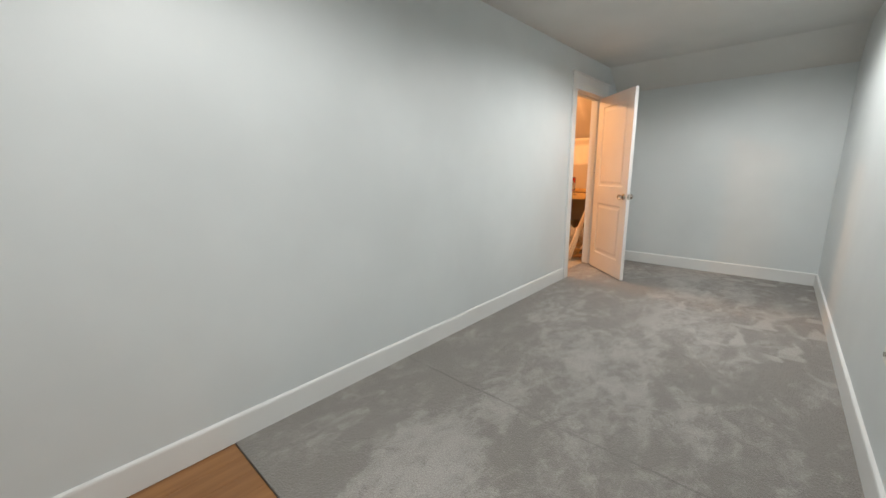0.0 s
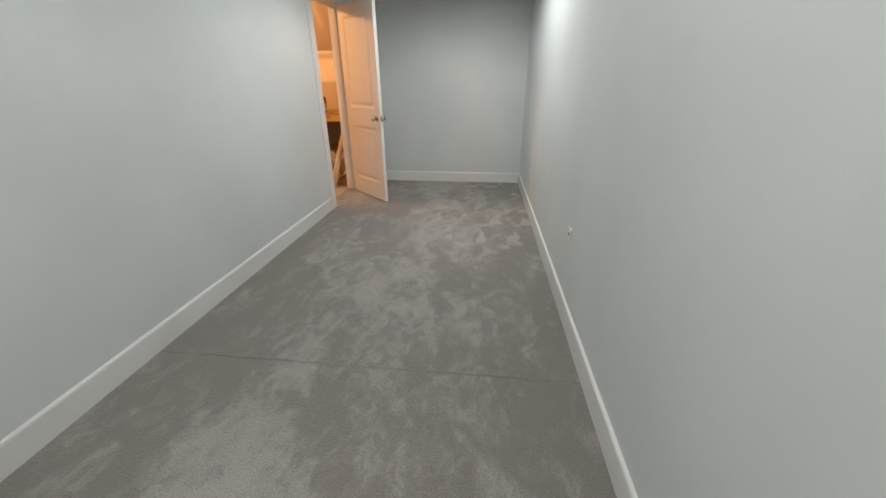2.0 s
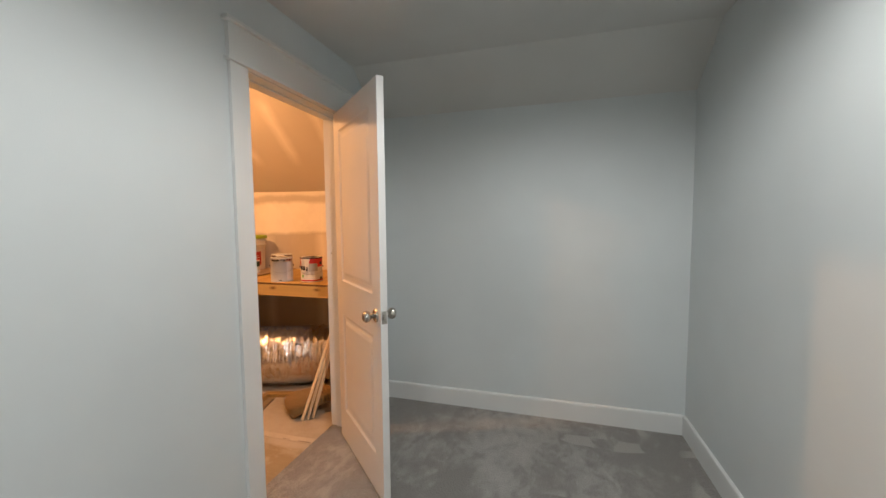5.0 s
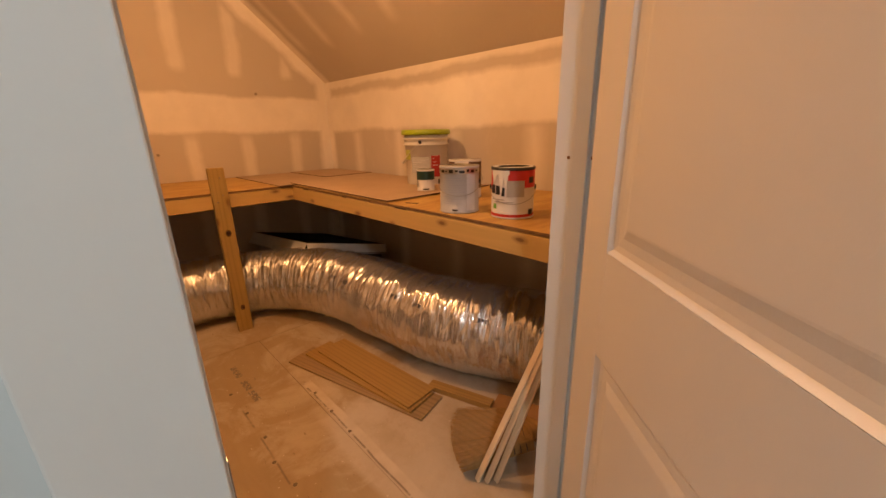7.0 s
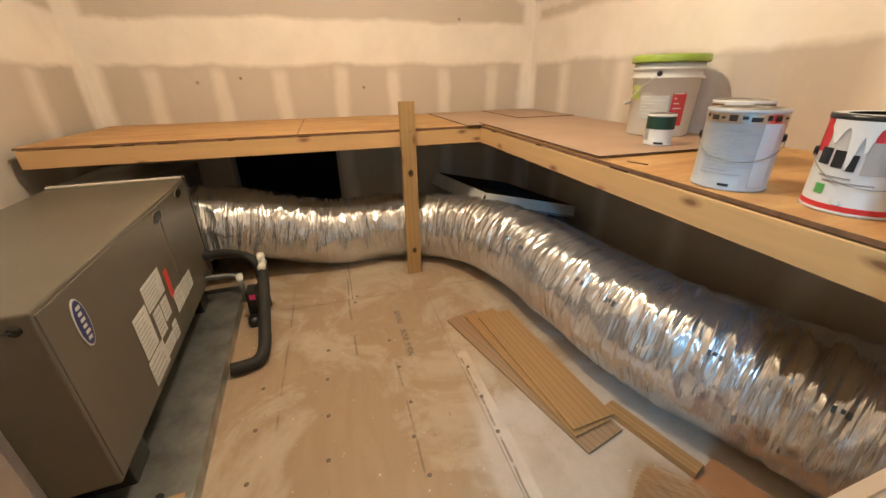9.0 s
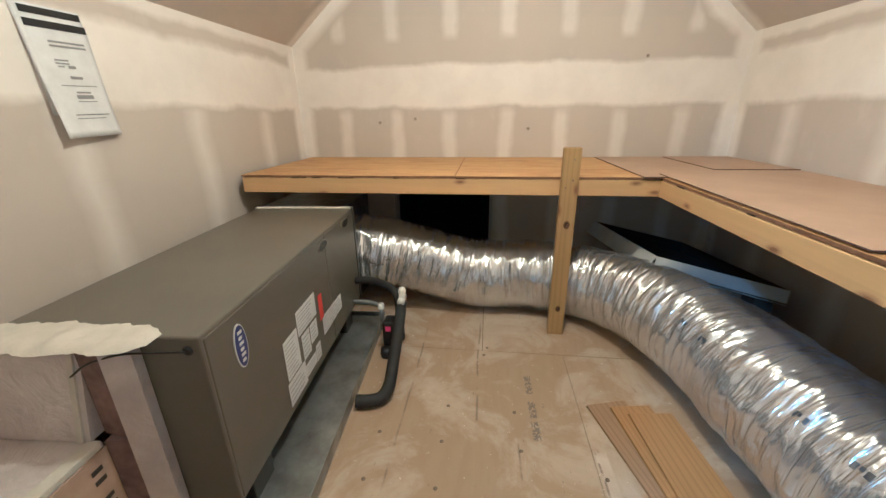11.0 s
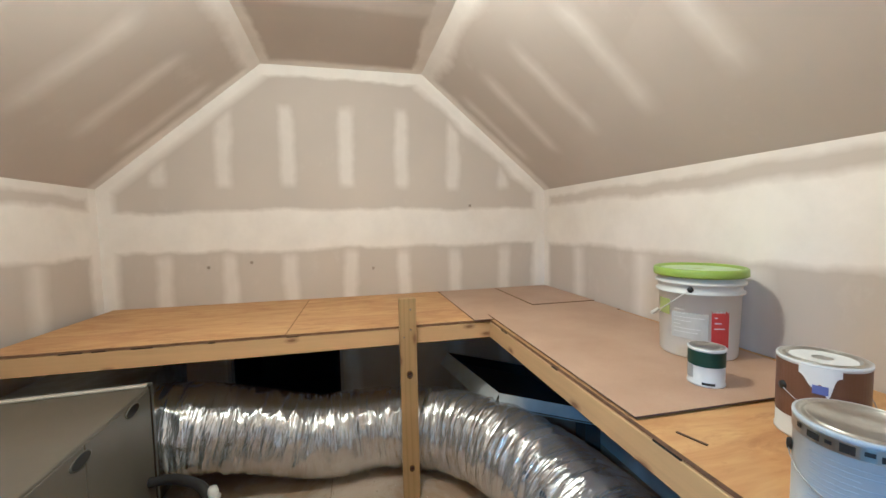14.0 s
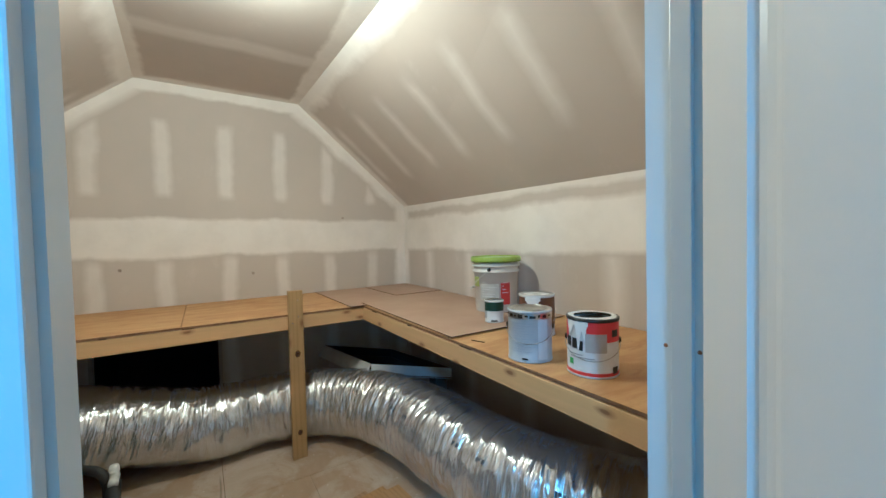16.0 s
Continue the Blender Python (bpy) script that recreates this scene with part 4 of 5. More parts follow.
sticker(0.484, 0.672, 0.416, 0.521, 6)
sticker(0.358, 0.474, 0.302, 0.466, 9)
sticker(0.349, 0.503, 0.192, 0.294, 4)
sticker(0.503, 0.577, 0.292, 0.404, 5)
sticker(0.587, 0.660, 0.316, 0.402, 4)
sticker(0.506, 0.612, 0.208, 0.262, 3)
sticker(0.618, 0.670, 0.203, 0.280, 3)
sticker(0.706, 0.748, 0.358, 0.480, 0, OXIDE)
sticker(0.728, 0.815, 0.270, 0.362, 5)
sticker(0.820, 0.902, 0.272, 0.359, 5)
sticker(0.907, 0.994, 0.274, 0.356, 5)


def smear(name, lo, hi, thick, parent, seed):
    """A hand-spread ridge of sealant on a top surface: uneven outline, rounded."""
    bm = bmesh.new()
    nx, ny = 60, 12
    grid = []
    for i in range(nx + 1):
        row = []
        for j in range(ny + 1):
            u, v = i / nx, j / ny
            end = 0.045 * (abs(2 * u - 1) ** 6)
            e0 = end + 0.02 * noise.noise((u * 5, seed, 0)) + 0.008 * noise.noise((u * 22, seed, 3))
            e1 = -end + 0.02 * noise.noise((u * 6, seed + 9, 0)) + 0.008 * noise.noise((u * 25, seed + 4, 3))
            along = lo[1] + (hi[1] - lo[1]) * u
            across = lo[0] + e0 + (hi[0] + e1 - lo[0] - e0) * v
            lift = thick * (1 - (2 * v - 1) ** 4) * (1 - (2 * u - 1) ** 12) * (0.75 + 0.5 * noise.noise((u * 14, v * 3, seed)))
            row.append(bm.verts.new((across, along, lo[2] + lift)))
        grid.append(row)
    for i in range(nx):
        for j in range(ny):
            bm.faces.new((grid[i][j], grid[i][j + 1], grid[i + 1][j + 1], grid[i + 1][j]))
    bmesh.ops.recalc_face_normals(bm, faces=bm.faces[:])
    return part(name, bm, MASTIC, parent, "", True)


part("seal_strip", box((FL - 0.055, 0.005, FT + 0.0005), (FL - 0.026, FW - 0.005, FT + 0.012), 0.005), MASTIC, furnace, "white sealant strip")
smear("mastic", (-0.085, 0.10, FT + 0.002), (0.055, FW + 0.02, FT + 0.002), 0.013, furnace, 2.0)
part("grommet", lathe([(0, 0), (0.013, 0), (0.013, 0.006), (0.006, 0.008), (0, 0.008)], 20, None, pose(0.0, 0.035, 0.69, 0, -90)), BLACK, furnace, "black wire grommet", True)
part("wire", tube([(-0.006, 0.035, 0.69), (-0.03, 0.10, 0.702), (-0.045, 0.17, 0.706), (-0.062, 0.24, 0.69), (-0.066, 0.29, 0.655)], 0.0028, 30, 8), BLACK, furnace, "thin dark control wire", True)
for x in (0.10, FL - 0.25):
    part("foot", box((x, 0.03, 0.010), (x + 0.12, FW - 0.03, FB), 0.004), BLACK, furnace, "black foam support pad")

pan = thing("drain_pan", "shallow galvanised drain pan under the furnace", "drain pan", place=FUR)
bm = bmesh.new()
X0, X1, Y0, Y1 = -0.075, 1.36, -0.145, 0.62
add_box(bm, (X0, Y0, AF), (X1, Y1, AF + 0.008))
add_box(bm, (X0, Y0 - 0.003, AF), (X1, Y0, 0.042), 0.001)
add_box(bm, (X0, Y1, AF), (X1, Y1 + 0.003, 0.042), 0.001)
add_box(bm, (X0 - 0.003, Y0, AF), (X0, Y1, 0.042), 0.001)
add_box(bm, (X1, Y0, AF), (X1 + 0.003, Y1, 0.042), 0.001)
part("tray", bm, ZINC, pan)
part("platform", box((X0 + 0.03, Y0 + 0.004, AF + 0.008), (X1 - 0.03, Y1 - 0.03, 0.030), 0.003), ZINC, pan, "flat galvanised deck of the pan")
part("rust_patch", box((X0 + 0.034, -0.12, 0.0302), (X0 + 0.09, -0.03, 0.0312)), plain("rust_stain", (0.50, 0.34, 0.16), 0.7), pan, "rusty bracket mark")
part("bolt", lathe([(0, 0), (0.012, 0), (0.012, 0.010), (0.007, 0.014), (0, 0.015)], 6, None, Matrix.Translation((0.02, -0.05, 0.0302))), BLACK, pan, "dark bolt head")
part("hanger_strap", box((-0.012, 0.135, 0.0302), (-0.006, 0.165, 0.16)), ZINC, pan, "thin steel strap")

# near plenum: foil-faced duct board
FSK = Nodes("foil_faced_board", 0.45, 0.35)
FSK.colour(FSK.mix(FSK.ramp(FSK.noise(6, 5), (0.35, 0.0), (0.7, 1.0)), (0.68, 0.64, 0.62), (0.50, 0.45, 0.44)))
FSK.bump(FSK.op("ADD", FSK.noise(9, 4, 0.6, None, 1.2), FSK.op("MULTIPLY", FSK.noise(30, 3), 0.3)), 0.6, 0.02)
BATT = plain("purple_brown_insulation", (0.23, 0.15, 0.135), 0.9, 0.0, 0.45, 22, 0.9)
TAN = plain("printed_tan_facing", (0.47, 0.345, 0.235), 0.8, 0.0, 0.25, 12, 0.5)
ret = thing("return_plenum", "foil-faced insulated return plenum taped to the furnace", "plenum", place=FUR)
part("duct_box", box((-0.83, 0.265, AF), (-0.072, 0.70, 0.468), 0.008), FSK.m, ret)
part("boot", prism([(0.0, 0.720), (-0.015, 0.735), (-0.03, 0.728), (-0.084, 0.470), (0.0, 0.470)], 0.285, 0.70, 1), FSK.m, ret, "steep foil-faced boot")
part("tape", prism([(-0.060, 0.212), (-0.030, 0.158), (-0.002, 0.158), (-0.002, 0.212)], 0.15, 0.722, 2), FSK.m, ret, "pale translucent tape over the joint")
part("batt_edge", prism([(-0.046, 0.284), (-0.058, 0.213), (-0.002, 0.213), (-0.002, 0.284)], 0.462, 0.718, 2), BATT, ret, "bare purple-brown insulation edge")
part("batt_edge", prism([(-0.0715, 0.264), (-0.061, 0.213), (-0.002, 0.213), (-0.002, 0.264)], AF, 0.460, 2), BATT, ret)
part("seam_tape", box((-0.82, 0.2635, 0.452), (-0.080, 0.300, 0.4695), 0.003), MASTIC, ret, "pale seam tape")
part("seam_tape", prism([(-0.036, 0.70), (-0.041, 0.70), (-0.090, 0.470), (-0.084, 0.470)], 0.30, 0.316, 1), MASTIC, ret)
part("front_facing", box((-0.82, 0.2605, AF), (-0.0735, 0.2645, 0.450), 0.001), TAN, ret, "tan printed facing of the duct board")
PRINTED = plain("dark_print", (0.05, 0.042, 0.038), 0.7, 0.0, 0.4, 40)
rng = random.Random(3)
for k in range(13):
    z = 0.41 - k * 0.030
    if k % 5 != 2:
        part("print_bar", box((-0.128, 0.2592, z - rng.uniform(0.007, 0.010)), (-0.100 + rng.uniform(-0.004, 0.004), 0.2602, z + rng.uniform(0.004, 0.009))), PRINTED, ret)
for k in range(4):
    x = -0.20 - k * 0.075
    part("print_bar", box((x - rng.uniform(0.03, 0.055), 0.2592, 0.415), (x, 0.2602, 0.428)), PRINTED, ret)

# condensate pipes and trap
cp = thing("condensate_pipe", "black foam-sleeved condensate pipe looping to the floor", "pipe")
part("sleeve", tube([(-2.06, 5.095, 0.27), (-1.93, 5.105, 0.19), (-1.78, 5.11, 0.10), (-1.66, 5.112, 0.036), (-1.60, 5.09, 0.014), (-1.575, 5.04, 0.012), (-1.565, 4.98, 0.014)], 0.029, 60, 18), RUBBER, cp, "", True)
tee = part("tee", tube([(-2.055, 5.098, 0.245), (-2.057, 5.10, 0.325)], 0.018, 4, 18), PVC, cp, "white plastic tee", True)
part("cap", lathe([(0, 0), (0.020, 0), (0.021, 0.012), (0.016, 0.03), (0, 0.032)], 20, None, Matrix.Translation((-2.057, 5.10, 0.322))), PVC, tee, "", True)
part("branch", tube([(-2.10, 5.095, 0.283), (-2.015, 5.10, 0.283)], 0.020, 4, 16), PVC, tee, "", True)
rf = thing("refrigerant_line", "black insulated line leaving the furnace", "pipe")
part("sleeve", tube([(-2.24, 4.775, 0.30), (-2.24, 4.86, 0.305), (-2.20, 4.95, 0.305), (-2.15, 5.02, 0.30), (-2.11, 5.06, 0.26), (-2.11, 5.065, 0.16), (-2.11, 5.07, AF + 0.02)], 0.022, 50, 16), RUBBER, rf, "", True)
wp = thing("drain_stub", "grey metal drain stub with a white elbow", "pipe")
part("stub", tube([(-2.16, 4.78, 0.20), (-2.16, 4.88, 0.20), (-2.14, 4.95, 0.19)], 0.014, 20, 14), ZINC, wp, "", True)
part("elbow", lathe([(0, 0), (0.018, 0), (0.018, 0.03), (0, 0.03)], 16, None, pose(-2.14, 4.95, 0.175)), PVC, wp, "", True)
part("drop", tube([(-2.14, 4.95, 0.18), (-2.14, 4.95, 0.034)], 0.013, 4, 14), ZINC, wp, "", True)
tr = thing("condensate_trap", "black plastic condensate trap with a pink tag", "pipe trap")
part("trap_body", box((-2.10, 4.99, AF), (-2.00, 5.05, 0.16), 0.012), BLACK, tr)
part("tag", box((-1.9995, 5.01, 0.11), (-1.9985, 5.04, 0.14)), plain("pink_tag", (0.75, 0.05, 0.25), 0.5), tr, "small pink tag")
part("trap_bowl", lathe([(0, 0), (0.03, 0), (0.035, 0.02), (0.03, 0.05), (0, 0.055)], 20, None, Matrix.Translation((-1.96, 5.02, AF))), BLACK, tr, "", True)

# ---- sheet-metal tray leaning behind the duct ----
tray = thing("metal_tray", "pale sheet-metal tray behind the duct, inside coloured near-black for shade", "metal tray")
C, L_, R_ = Vector((-2.335, 6.50, 0.475)), Vector((-3.22, 6.40, 0.43)), Vector((-2.13, 7.07, 0.385))
D_ = L_ + R_ - C
up = Vector((0, 0, 0.085))
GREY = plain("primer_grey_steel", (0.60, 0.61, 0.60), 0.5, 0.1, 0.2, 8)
# Back rims and tray floor are near-black: the inner shade is in the colour.
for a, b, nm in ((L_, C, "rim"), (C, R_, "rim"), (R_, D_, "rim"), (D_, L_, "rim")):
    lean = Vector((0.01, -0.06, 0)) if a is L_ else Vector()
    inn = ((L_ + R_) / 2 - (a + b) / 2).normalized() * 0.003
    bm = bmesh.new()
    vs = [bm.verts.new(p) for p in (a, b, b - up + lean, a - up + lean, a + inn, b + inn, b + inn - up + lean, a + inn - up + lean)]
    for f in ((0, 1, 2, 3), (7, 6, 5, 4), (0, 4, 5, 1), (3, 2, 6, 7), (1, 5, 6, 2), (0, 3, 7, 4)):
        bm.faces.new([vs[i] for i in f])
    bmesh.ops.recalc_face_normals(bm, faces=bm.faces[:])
    part(nm, bm, GREY if b is C or a is C else SHADE_BLACK, tray)
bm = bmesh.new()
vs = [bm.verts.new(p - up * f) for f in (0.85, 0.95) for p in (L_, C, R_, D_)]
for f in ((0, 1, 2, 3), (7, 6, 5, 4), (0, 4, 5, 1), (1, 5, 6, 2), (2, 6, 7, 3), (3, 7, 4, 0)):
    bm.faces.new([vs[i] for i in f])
part("tray_floor", bm, SHADE_BLACK, tray)
# Added legs in the same brown-black shade colour.
part("leg", box((-3.0, 6.80, AF), (-2.8, 7.0, 0.235)), SHADE_BROWN, tray)
part("leg", box((-2.32, 6.98, AF), (-2.22, 7.08, 0.33)), SHADE_BROWN, tray)

# ---- loose boards on the floor ----
def plank(label, x0, y0, turn, length, width, z, thick=0.012, material=PLANK):
    ob = part("floor_plank", box((0, 0, 0), (length, width, thick), 0.0015), material)
    ob.matrix_world = pose(x0, y0, z, 0, 0, turn)
    return tagged(ob, label, "plank", "loose planks")


plank("brown wooden plank lying under others on the subfloor", -1.675, 6.022, 15.0, 0.94, 0.185, AF, 0.012, PLANK_BACK)
plank("golden brown plank stacked at a slant", -1.66, 6.12, 9.0, 0.84, 0.175, AF + 0.0122)
plank("golden brown plank on top of the stack", -1.615, 6.18, 5.6, 0.77, 0.185, AF + 0.0244)
plank("narrow brown offcut beside the foil duct", -0.915, 6.435, 18.0, 0.34, 0.055, AF, 0.028)

# laths leaning beside the doorway
for k, (bx, by, tx, ty, tz, w) in enumerate(((-0.385, 6.215, -0.175, 6.425, 0.80, 0.022), (-0.355, 6.235, -0.155, 6.427, 0.84, 0.020), (-0.332, 6.262, -0.150, 6.43, 0.83, 0.022))):
    a, b = Vector((bx, by, AF + 0.004)), Vector((tx, ty, tz))
    ob = part("lath", box((-w / 2, -0.005, 0), (w / 2, 0.005, (b - a).length), 0.001), LATH)
    ob.matrix_world = Matrix.Translation(a) @ (b - a).to_track_quat("Z", "Y").to_matrix().to_4x4() @ pose(0, 0, 0, 0, 0, 35)
    tagged(ob, "pale thin wooden lath leaning against the shelf", "lath", "leaning laths")

# broom
BRISTLE = pine("broom_straw", 0, (0.38, 0.225, 0.075), False)
broom = thing("broom", "tan straw broom lying near the door jamb", "broom")
root, tipc = Vector((-0.335, 6.475, 0.085)), Vector((-0.555, 6.235, 0.04))
axis = (tipc - root).normalized()
wide = axis.cross(Vector((0, 0, 1))).normalized()
lift = wide.cross(axis)
rng = random.Random(5)
bm = bmesh.new()
for k in range(2400):
    u, h = rng.uniform(-1, 1), rng.uniform(-1, 1)
    a = root + wide * u * 0.085 + lift * h * 0.028
    far = 0.30 + rng.uniform(-0.025, 0.02) - 0.03 * u * u
    b = root + axis * far + wide * u * 0.135 + lift * (h * 0.032) + Vector((0, 0, rng.uniform(-0.006, 0.006)))
    b.z = max(b.z, AF + 0.003)
    w = wide * 0.0012 + lift * rng.uniform(-0.001, 0.001)
    t = lift * 0.0013
    vs = [bm.verts.new(p) for p in (a - w, a + w, a + t, b - w, b + w, b + t)]
    for f in ((0, 1, 4, 3), (1, 2, 5, 4), (2, 0, 3, 5), (3, 4, 5)):
        bm.faces.new([vs[i] for i in f])
part("bristles", bm, BRISTLE, broom)
for d in (0.03, 0.055, 0.08):
    bm = bmesh.new()
    ring = [(0.096 * math.cos(a), 0.034 * math.sin(a)) for a in [2 * math.pi * i / 28 for i in range(29)]]
    tube([root + axis * d + wide * u * (1 + d * 1.9) + lift * h for u, h in ring], 0.0022, 60, 6, bm)
    part("stitching", bm, plain("dark_twine", (0.10, 0.07, 0.05), 0.9), broom)
part("shoulder", tube([root + axis * 0.03, root - axis * 0.02, root - axis * 0.07], lambda s, a: max(0.014, 0.078 - 0.7 * s) * (0.55 + 0.45 * abs(math.cos(a))), 20, 24), BRISTLE, broom, "", True)
part("handle", tube([root - axis * 0.06, Vector((-0.20, 6.60, 0.32)), Vector((-0.165, 6.66, 0.62))], 0.0125, 20, 14), LATH, broom, "", True)
cb = part("cardboard_sheet", box((-0.19, -0.11, 0), (0.19, 0.11, 0.005), 0.001), plain("cardboard", (0.42, 0.25, 0.12), 0.85, 0, 0.15, 6))
cb.matrix_world = pose(-0.42, 6.62, AF, 0, 0, 18)
tagged(cb, "flat piece of brown cardboard beside the duct", "cardboard")

# ---- paint cans and bucket on the shelf ----
WHITE_L = plain("white_label", (0.68, 0.68, 0.67), 0.42, 0, 0.08, 12)
BLUE_L = plain("pale_blue_label", (0.47, 0.495, 0.54), 0.42, 0, 0.06, 12)
RED_L = plain("red_band", (0.55, 0.022, 0.02), 0.4, 0, 0.1, 12)
WETPAINT = plain("white_paint_drip", (0.78, 0.78, 0.76), 0.3, 0, 0.04, 12)
BLACK_L = plain("black_print", (0.02, 0.02, 0.022), 0.45)
GREEN_L = plain("green_print", (0.16, 0.42, 0.07), 0.5)
BROWN_L = plain("brown_band", (0.13, 0.065, 0.03), 0.45)


def wrap(radius, a0, a1, z0, z1, thick=0.0006, seg=None, bm=None, sag=None):
    """A patch of label on a can's side, from angle a0 to a1 (degrees). sag: lower edge as a function of 0..1."""
    bm = bm or bmesh.new()
    seg = seg or max(3, int(abs(a1 - a0) / 5))
    cols = []
    for k in range(seg + 1):
        a = radians(a0 + (a1 - a0) * k / seg)
        zb = sag(k / seg) if sag else z0
        cols.append([bm.verts.new((r * math.cos(a), r * math.sin(a), z)) for r in (radius, radius + thick) for z in (zb, z1)])
    for p, q in zip(cols, cols[1:]):
        bm.faces.new((p[2], q[2], q[3], p[3]))
        bm.faces.new((p[3], q[3], q[1], p[1]))
        bm.faces.new((p[0], q[0], q[2], p[2]))
    for c, o in ((cols[0], 1), (cols[-1], -1)):
        bm.faces.new((c[0], c[2], c[3], c[1])[::o])
    bmesh.ops.recalc_face_normals(bm, faces=bm.faces[:])
    return bm


WIRE = plain("dull_wire", (0.33, 0.33, 0.33), 0.4, 0.8)


def bail(radius, z, a0, drop, parent, r=0.0011, material=None):
    """A wire handle hanging down one side of a can."""
    pts = []
    for k in range(25):
        u = k / 24
        a = radians(a0 - 90 + 180 * u)
        s = math.sin(math.pi * u)
        pts.append(((radius + 0.004 + 0.006 * s) * math.cos(a), (radius + 0.004 + 0.006 * s) * math.sin(a), z - drop * s))
    h = part("bail", tube(pts, r, 60, 8), material or WIRE, parent, "thin wire handle", True)
    for a in (a0 - 90, a0 + 90):
        a = radians(a)
        part("ear", lathe([(0, 0), (0.011, 0), (0.009, 0.006), (0, 0.007)], 16, None, Matrix.Translation((radius * math.cos(a), radius * math.sin(a), z)) @ Vector((math.cos(a), math.sin(a), 0)).to_track_quat("Z", "Y").to_matrix().to_4x4()), BLACK, h, "", True)
    return h


def can(label, x, y, radius, height, skin, facing, lid, group="paint cans"):
    """A tin with rims; facing: degrees of the side that is seen."""
    c = thing("paint_can", label, "paint can", group, place=pose(x, y, ST + 0.0005, 0, 0, facing))
    part("body", lathe([(0, 0.002), (radius - 0.002, 0.002), (radius + 0.001, 0.0), (radius + 0.001, 0.005), (radius - 0.001, 0.007), (radius - 0.001, height - 0.010), (radius + 0.0012, height - 0.008), (radius + 0.0012, height), (radius - 0.003, height + 0.0005)], 56), skin, c, "", True)
    part("rim", lathe([(radius - 0.003, height + 0.0003), (radius - 0.004, height - 0.001), (radius - 0.014, height - 0.002), (radius - 0.0145, height + 0.001), (radius - 0.018, height + 0.001), (radius - 0.018, height - 0.006)], 56), BLACK if lid == "open" else TIN, c, "black inner rim" if lid == "open" else "", True)
    if lid == "open":
        # A black disc just below the rim closes the open tin.
        part("paint_skin", lathe([(0, height - 0.016), (radius - 0.016, height - 0.014)], 48), BLACK, c, "dark inside of the open tin", True)
    else:
        part("lid", lathe([(radius - 0.0145, height + 0.0012), (radius - 0.017, height + 0.002), (radius - 0.020, height - 0.003), (0.012, height - 0.003), (0, height - 0.003)], 48), TIN, c, "dented tin lid", True)
    return c


# each can is turned so that its local +x side faces the doorway
R, Hc = 0.0835, 0.192
red = can("white paint can with a red band and dark open top", -0.548, 6.605, R, Hc, WHITE_L, -55, "open")
part("red_band", wrap(R - 0.0006, -12, 180, 0.118, 0.184), RED_L, red, "red band round the top")
part("red_band", wrap(R - 0.0006, -180, -64, 0.118, 0.184), RED_L, red)
part("foot_band", wrap(R - 0.0006, -180, 180, 0.007, 0.018, 0.0006, 60), RED_L, red, "red band round the foot")
part("drip", wrap(R + 0.0006, -66, -8, 0.1, Hc - 0.004, 0.0012, 24, None, lambda u: 0.172 - 0.035 * math.exp(-((u - 0.2) / 0.13) ** 2) - 0.085 * math.exp(-((u - 0.62) / 0.09) ** 2) - 0.05 * math.exp(-((u - 0.85) / 0.07) ** 2)), WETPAINT, red, "white paint run")
part("drip", wrap(R + 0.0006, -30, -22, 0.02, 0.03, 0.0012), WETPAINT, red)
part("patch", wrap(R + 0.0006, -14, 32, 0.085, 0.146), plain("grey_paper", (0.43, 0.41, 0.385), 0.6), red, "pale grey paper patch")
part("letter_block", wrap(R, -70, -52, 0.095, 0.128), BLACK_L, red, "dark lettering blocks")
part("letter_block", wrap(R, -48, -34, 0.092, 0.126), BLACK_L, red)
part("letter_block", wrap(R, -31, -20, 0.088, 0.120), BLACK_L, red)
part("green_mark", wrap(R, -58, -45, 0.036, 0.056), GREEN_L, red, "small green mark")
part("code_patch", wrap(R, 48, 66, 0.014, 0.036), BLACK_L, red)
part("dark_spot", wrap(R, 46, 66, 0.135, 0.158), BLACK_L, red, "dark handle socket")
for k, (a0, a1, z) in enumerate(((-60, -20, 0.072), (-52, 5, 0.063))):
    part("print_line", wrap(R, a0, a1, z, z + 0.003), INK, red)
part("outer_rim", lathe([(R + 0.0013, Hc - 0.009), (R + 0.0022, Hc - 0.008), (R + 0.0022, Hc + 0.001), (R - 0.002, Hc + 0.0014), (R - 0.003, Hc + 0.0008)], 56), BLACK, red, "black top rim", True)
bm = bmesh.new()
arc = [[bm.verts.new((r * math.cos(radians(a)), r * math.sin(radians(a)), Hc + 0.0022)) for r in (R - 0.027 - 0.007 * math.sin(radians(a) * 2 + 0.6), R - 0.005 - 0.002 * math.sin(radians(a) * 5))] for a in range(-180, 181, 4)]
for p, q in zip(arc, arc[1:]):
    bm.faces.new((p[0], p[1], q[1], q[0]))
part("paint_smear", bm, WETPAINT, red, "white paint smear on the rim")
bail(R, 0.115, 0, 0.055, red)

blue = can("pale blue-white labelled paint can with closed tin lid", -0.783, 6.545, R, Hc, BLUE_L, -55, "closed")
part("tin_band", wrap(R - 0.0006, -180, 180, Hc - 0.030, Hc - 0.009, 0.0010, 60), TIN, blue, "bare tin band under the rim")
for k, (a, w, drop) in enumerate(((-66, 7, 0.006), (-51, 13, 0.011), (-33, 6, 0.008), (-21, 12, 0.012), (-3, 8, 0.007), (9, 15, 0.012), (30, 7, 0.009), (43, 11, 0.011), (62, 9, 0.007))):
    part("dark_mark", wrap(R + 0.0006, a, a + w, Hc - 0.014 - drop, Hc - 0.012 - 0.002 * (k % 3), 0.0006), BLACK_L, blue)
FAINT = plain("faint_ink", (0.40, 0.44, 0.52), 0.5)
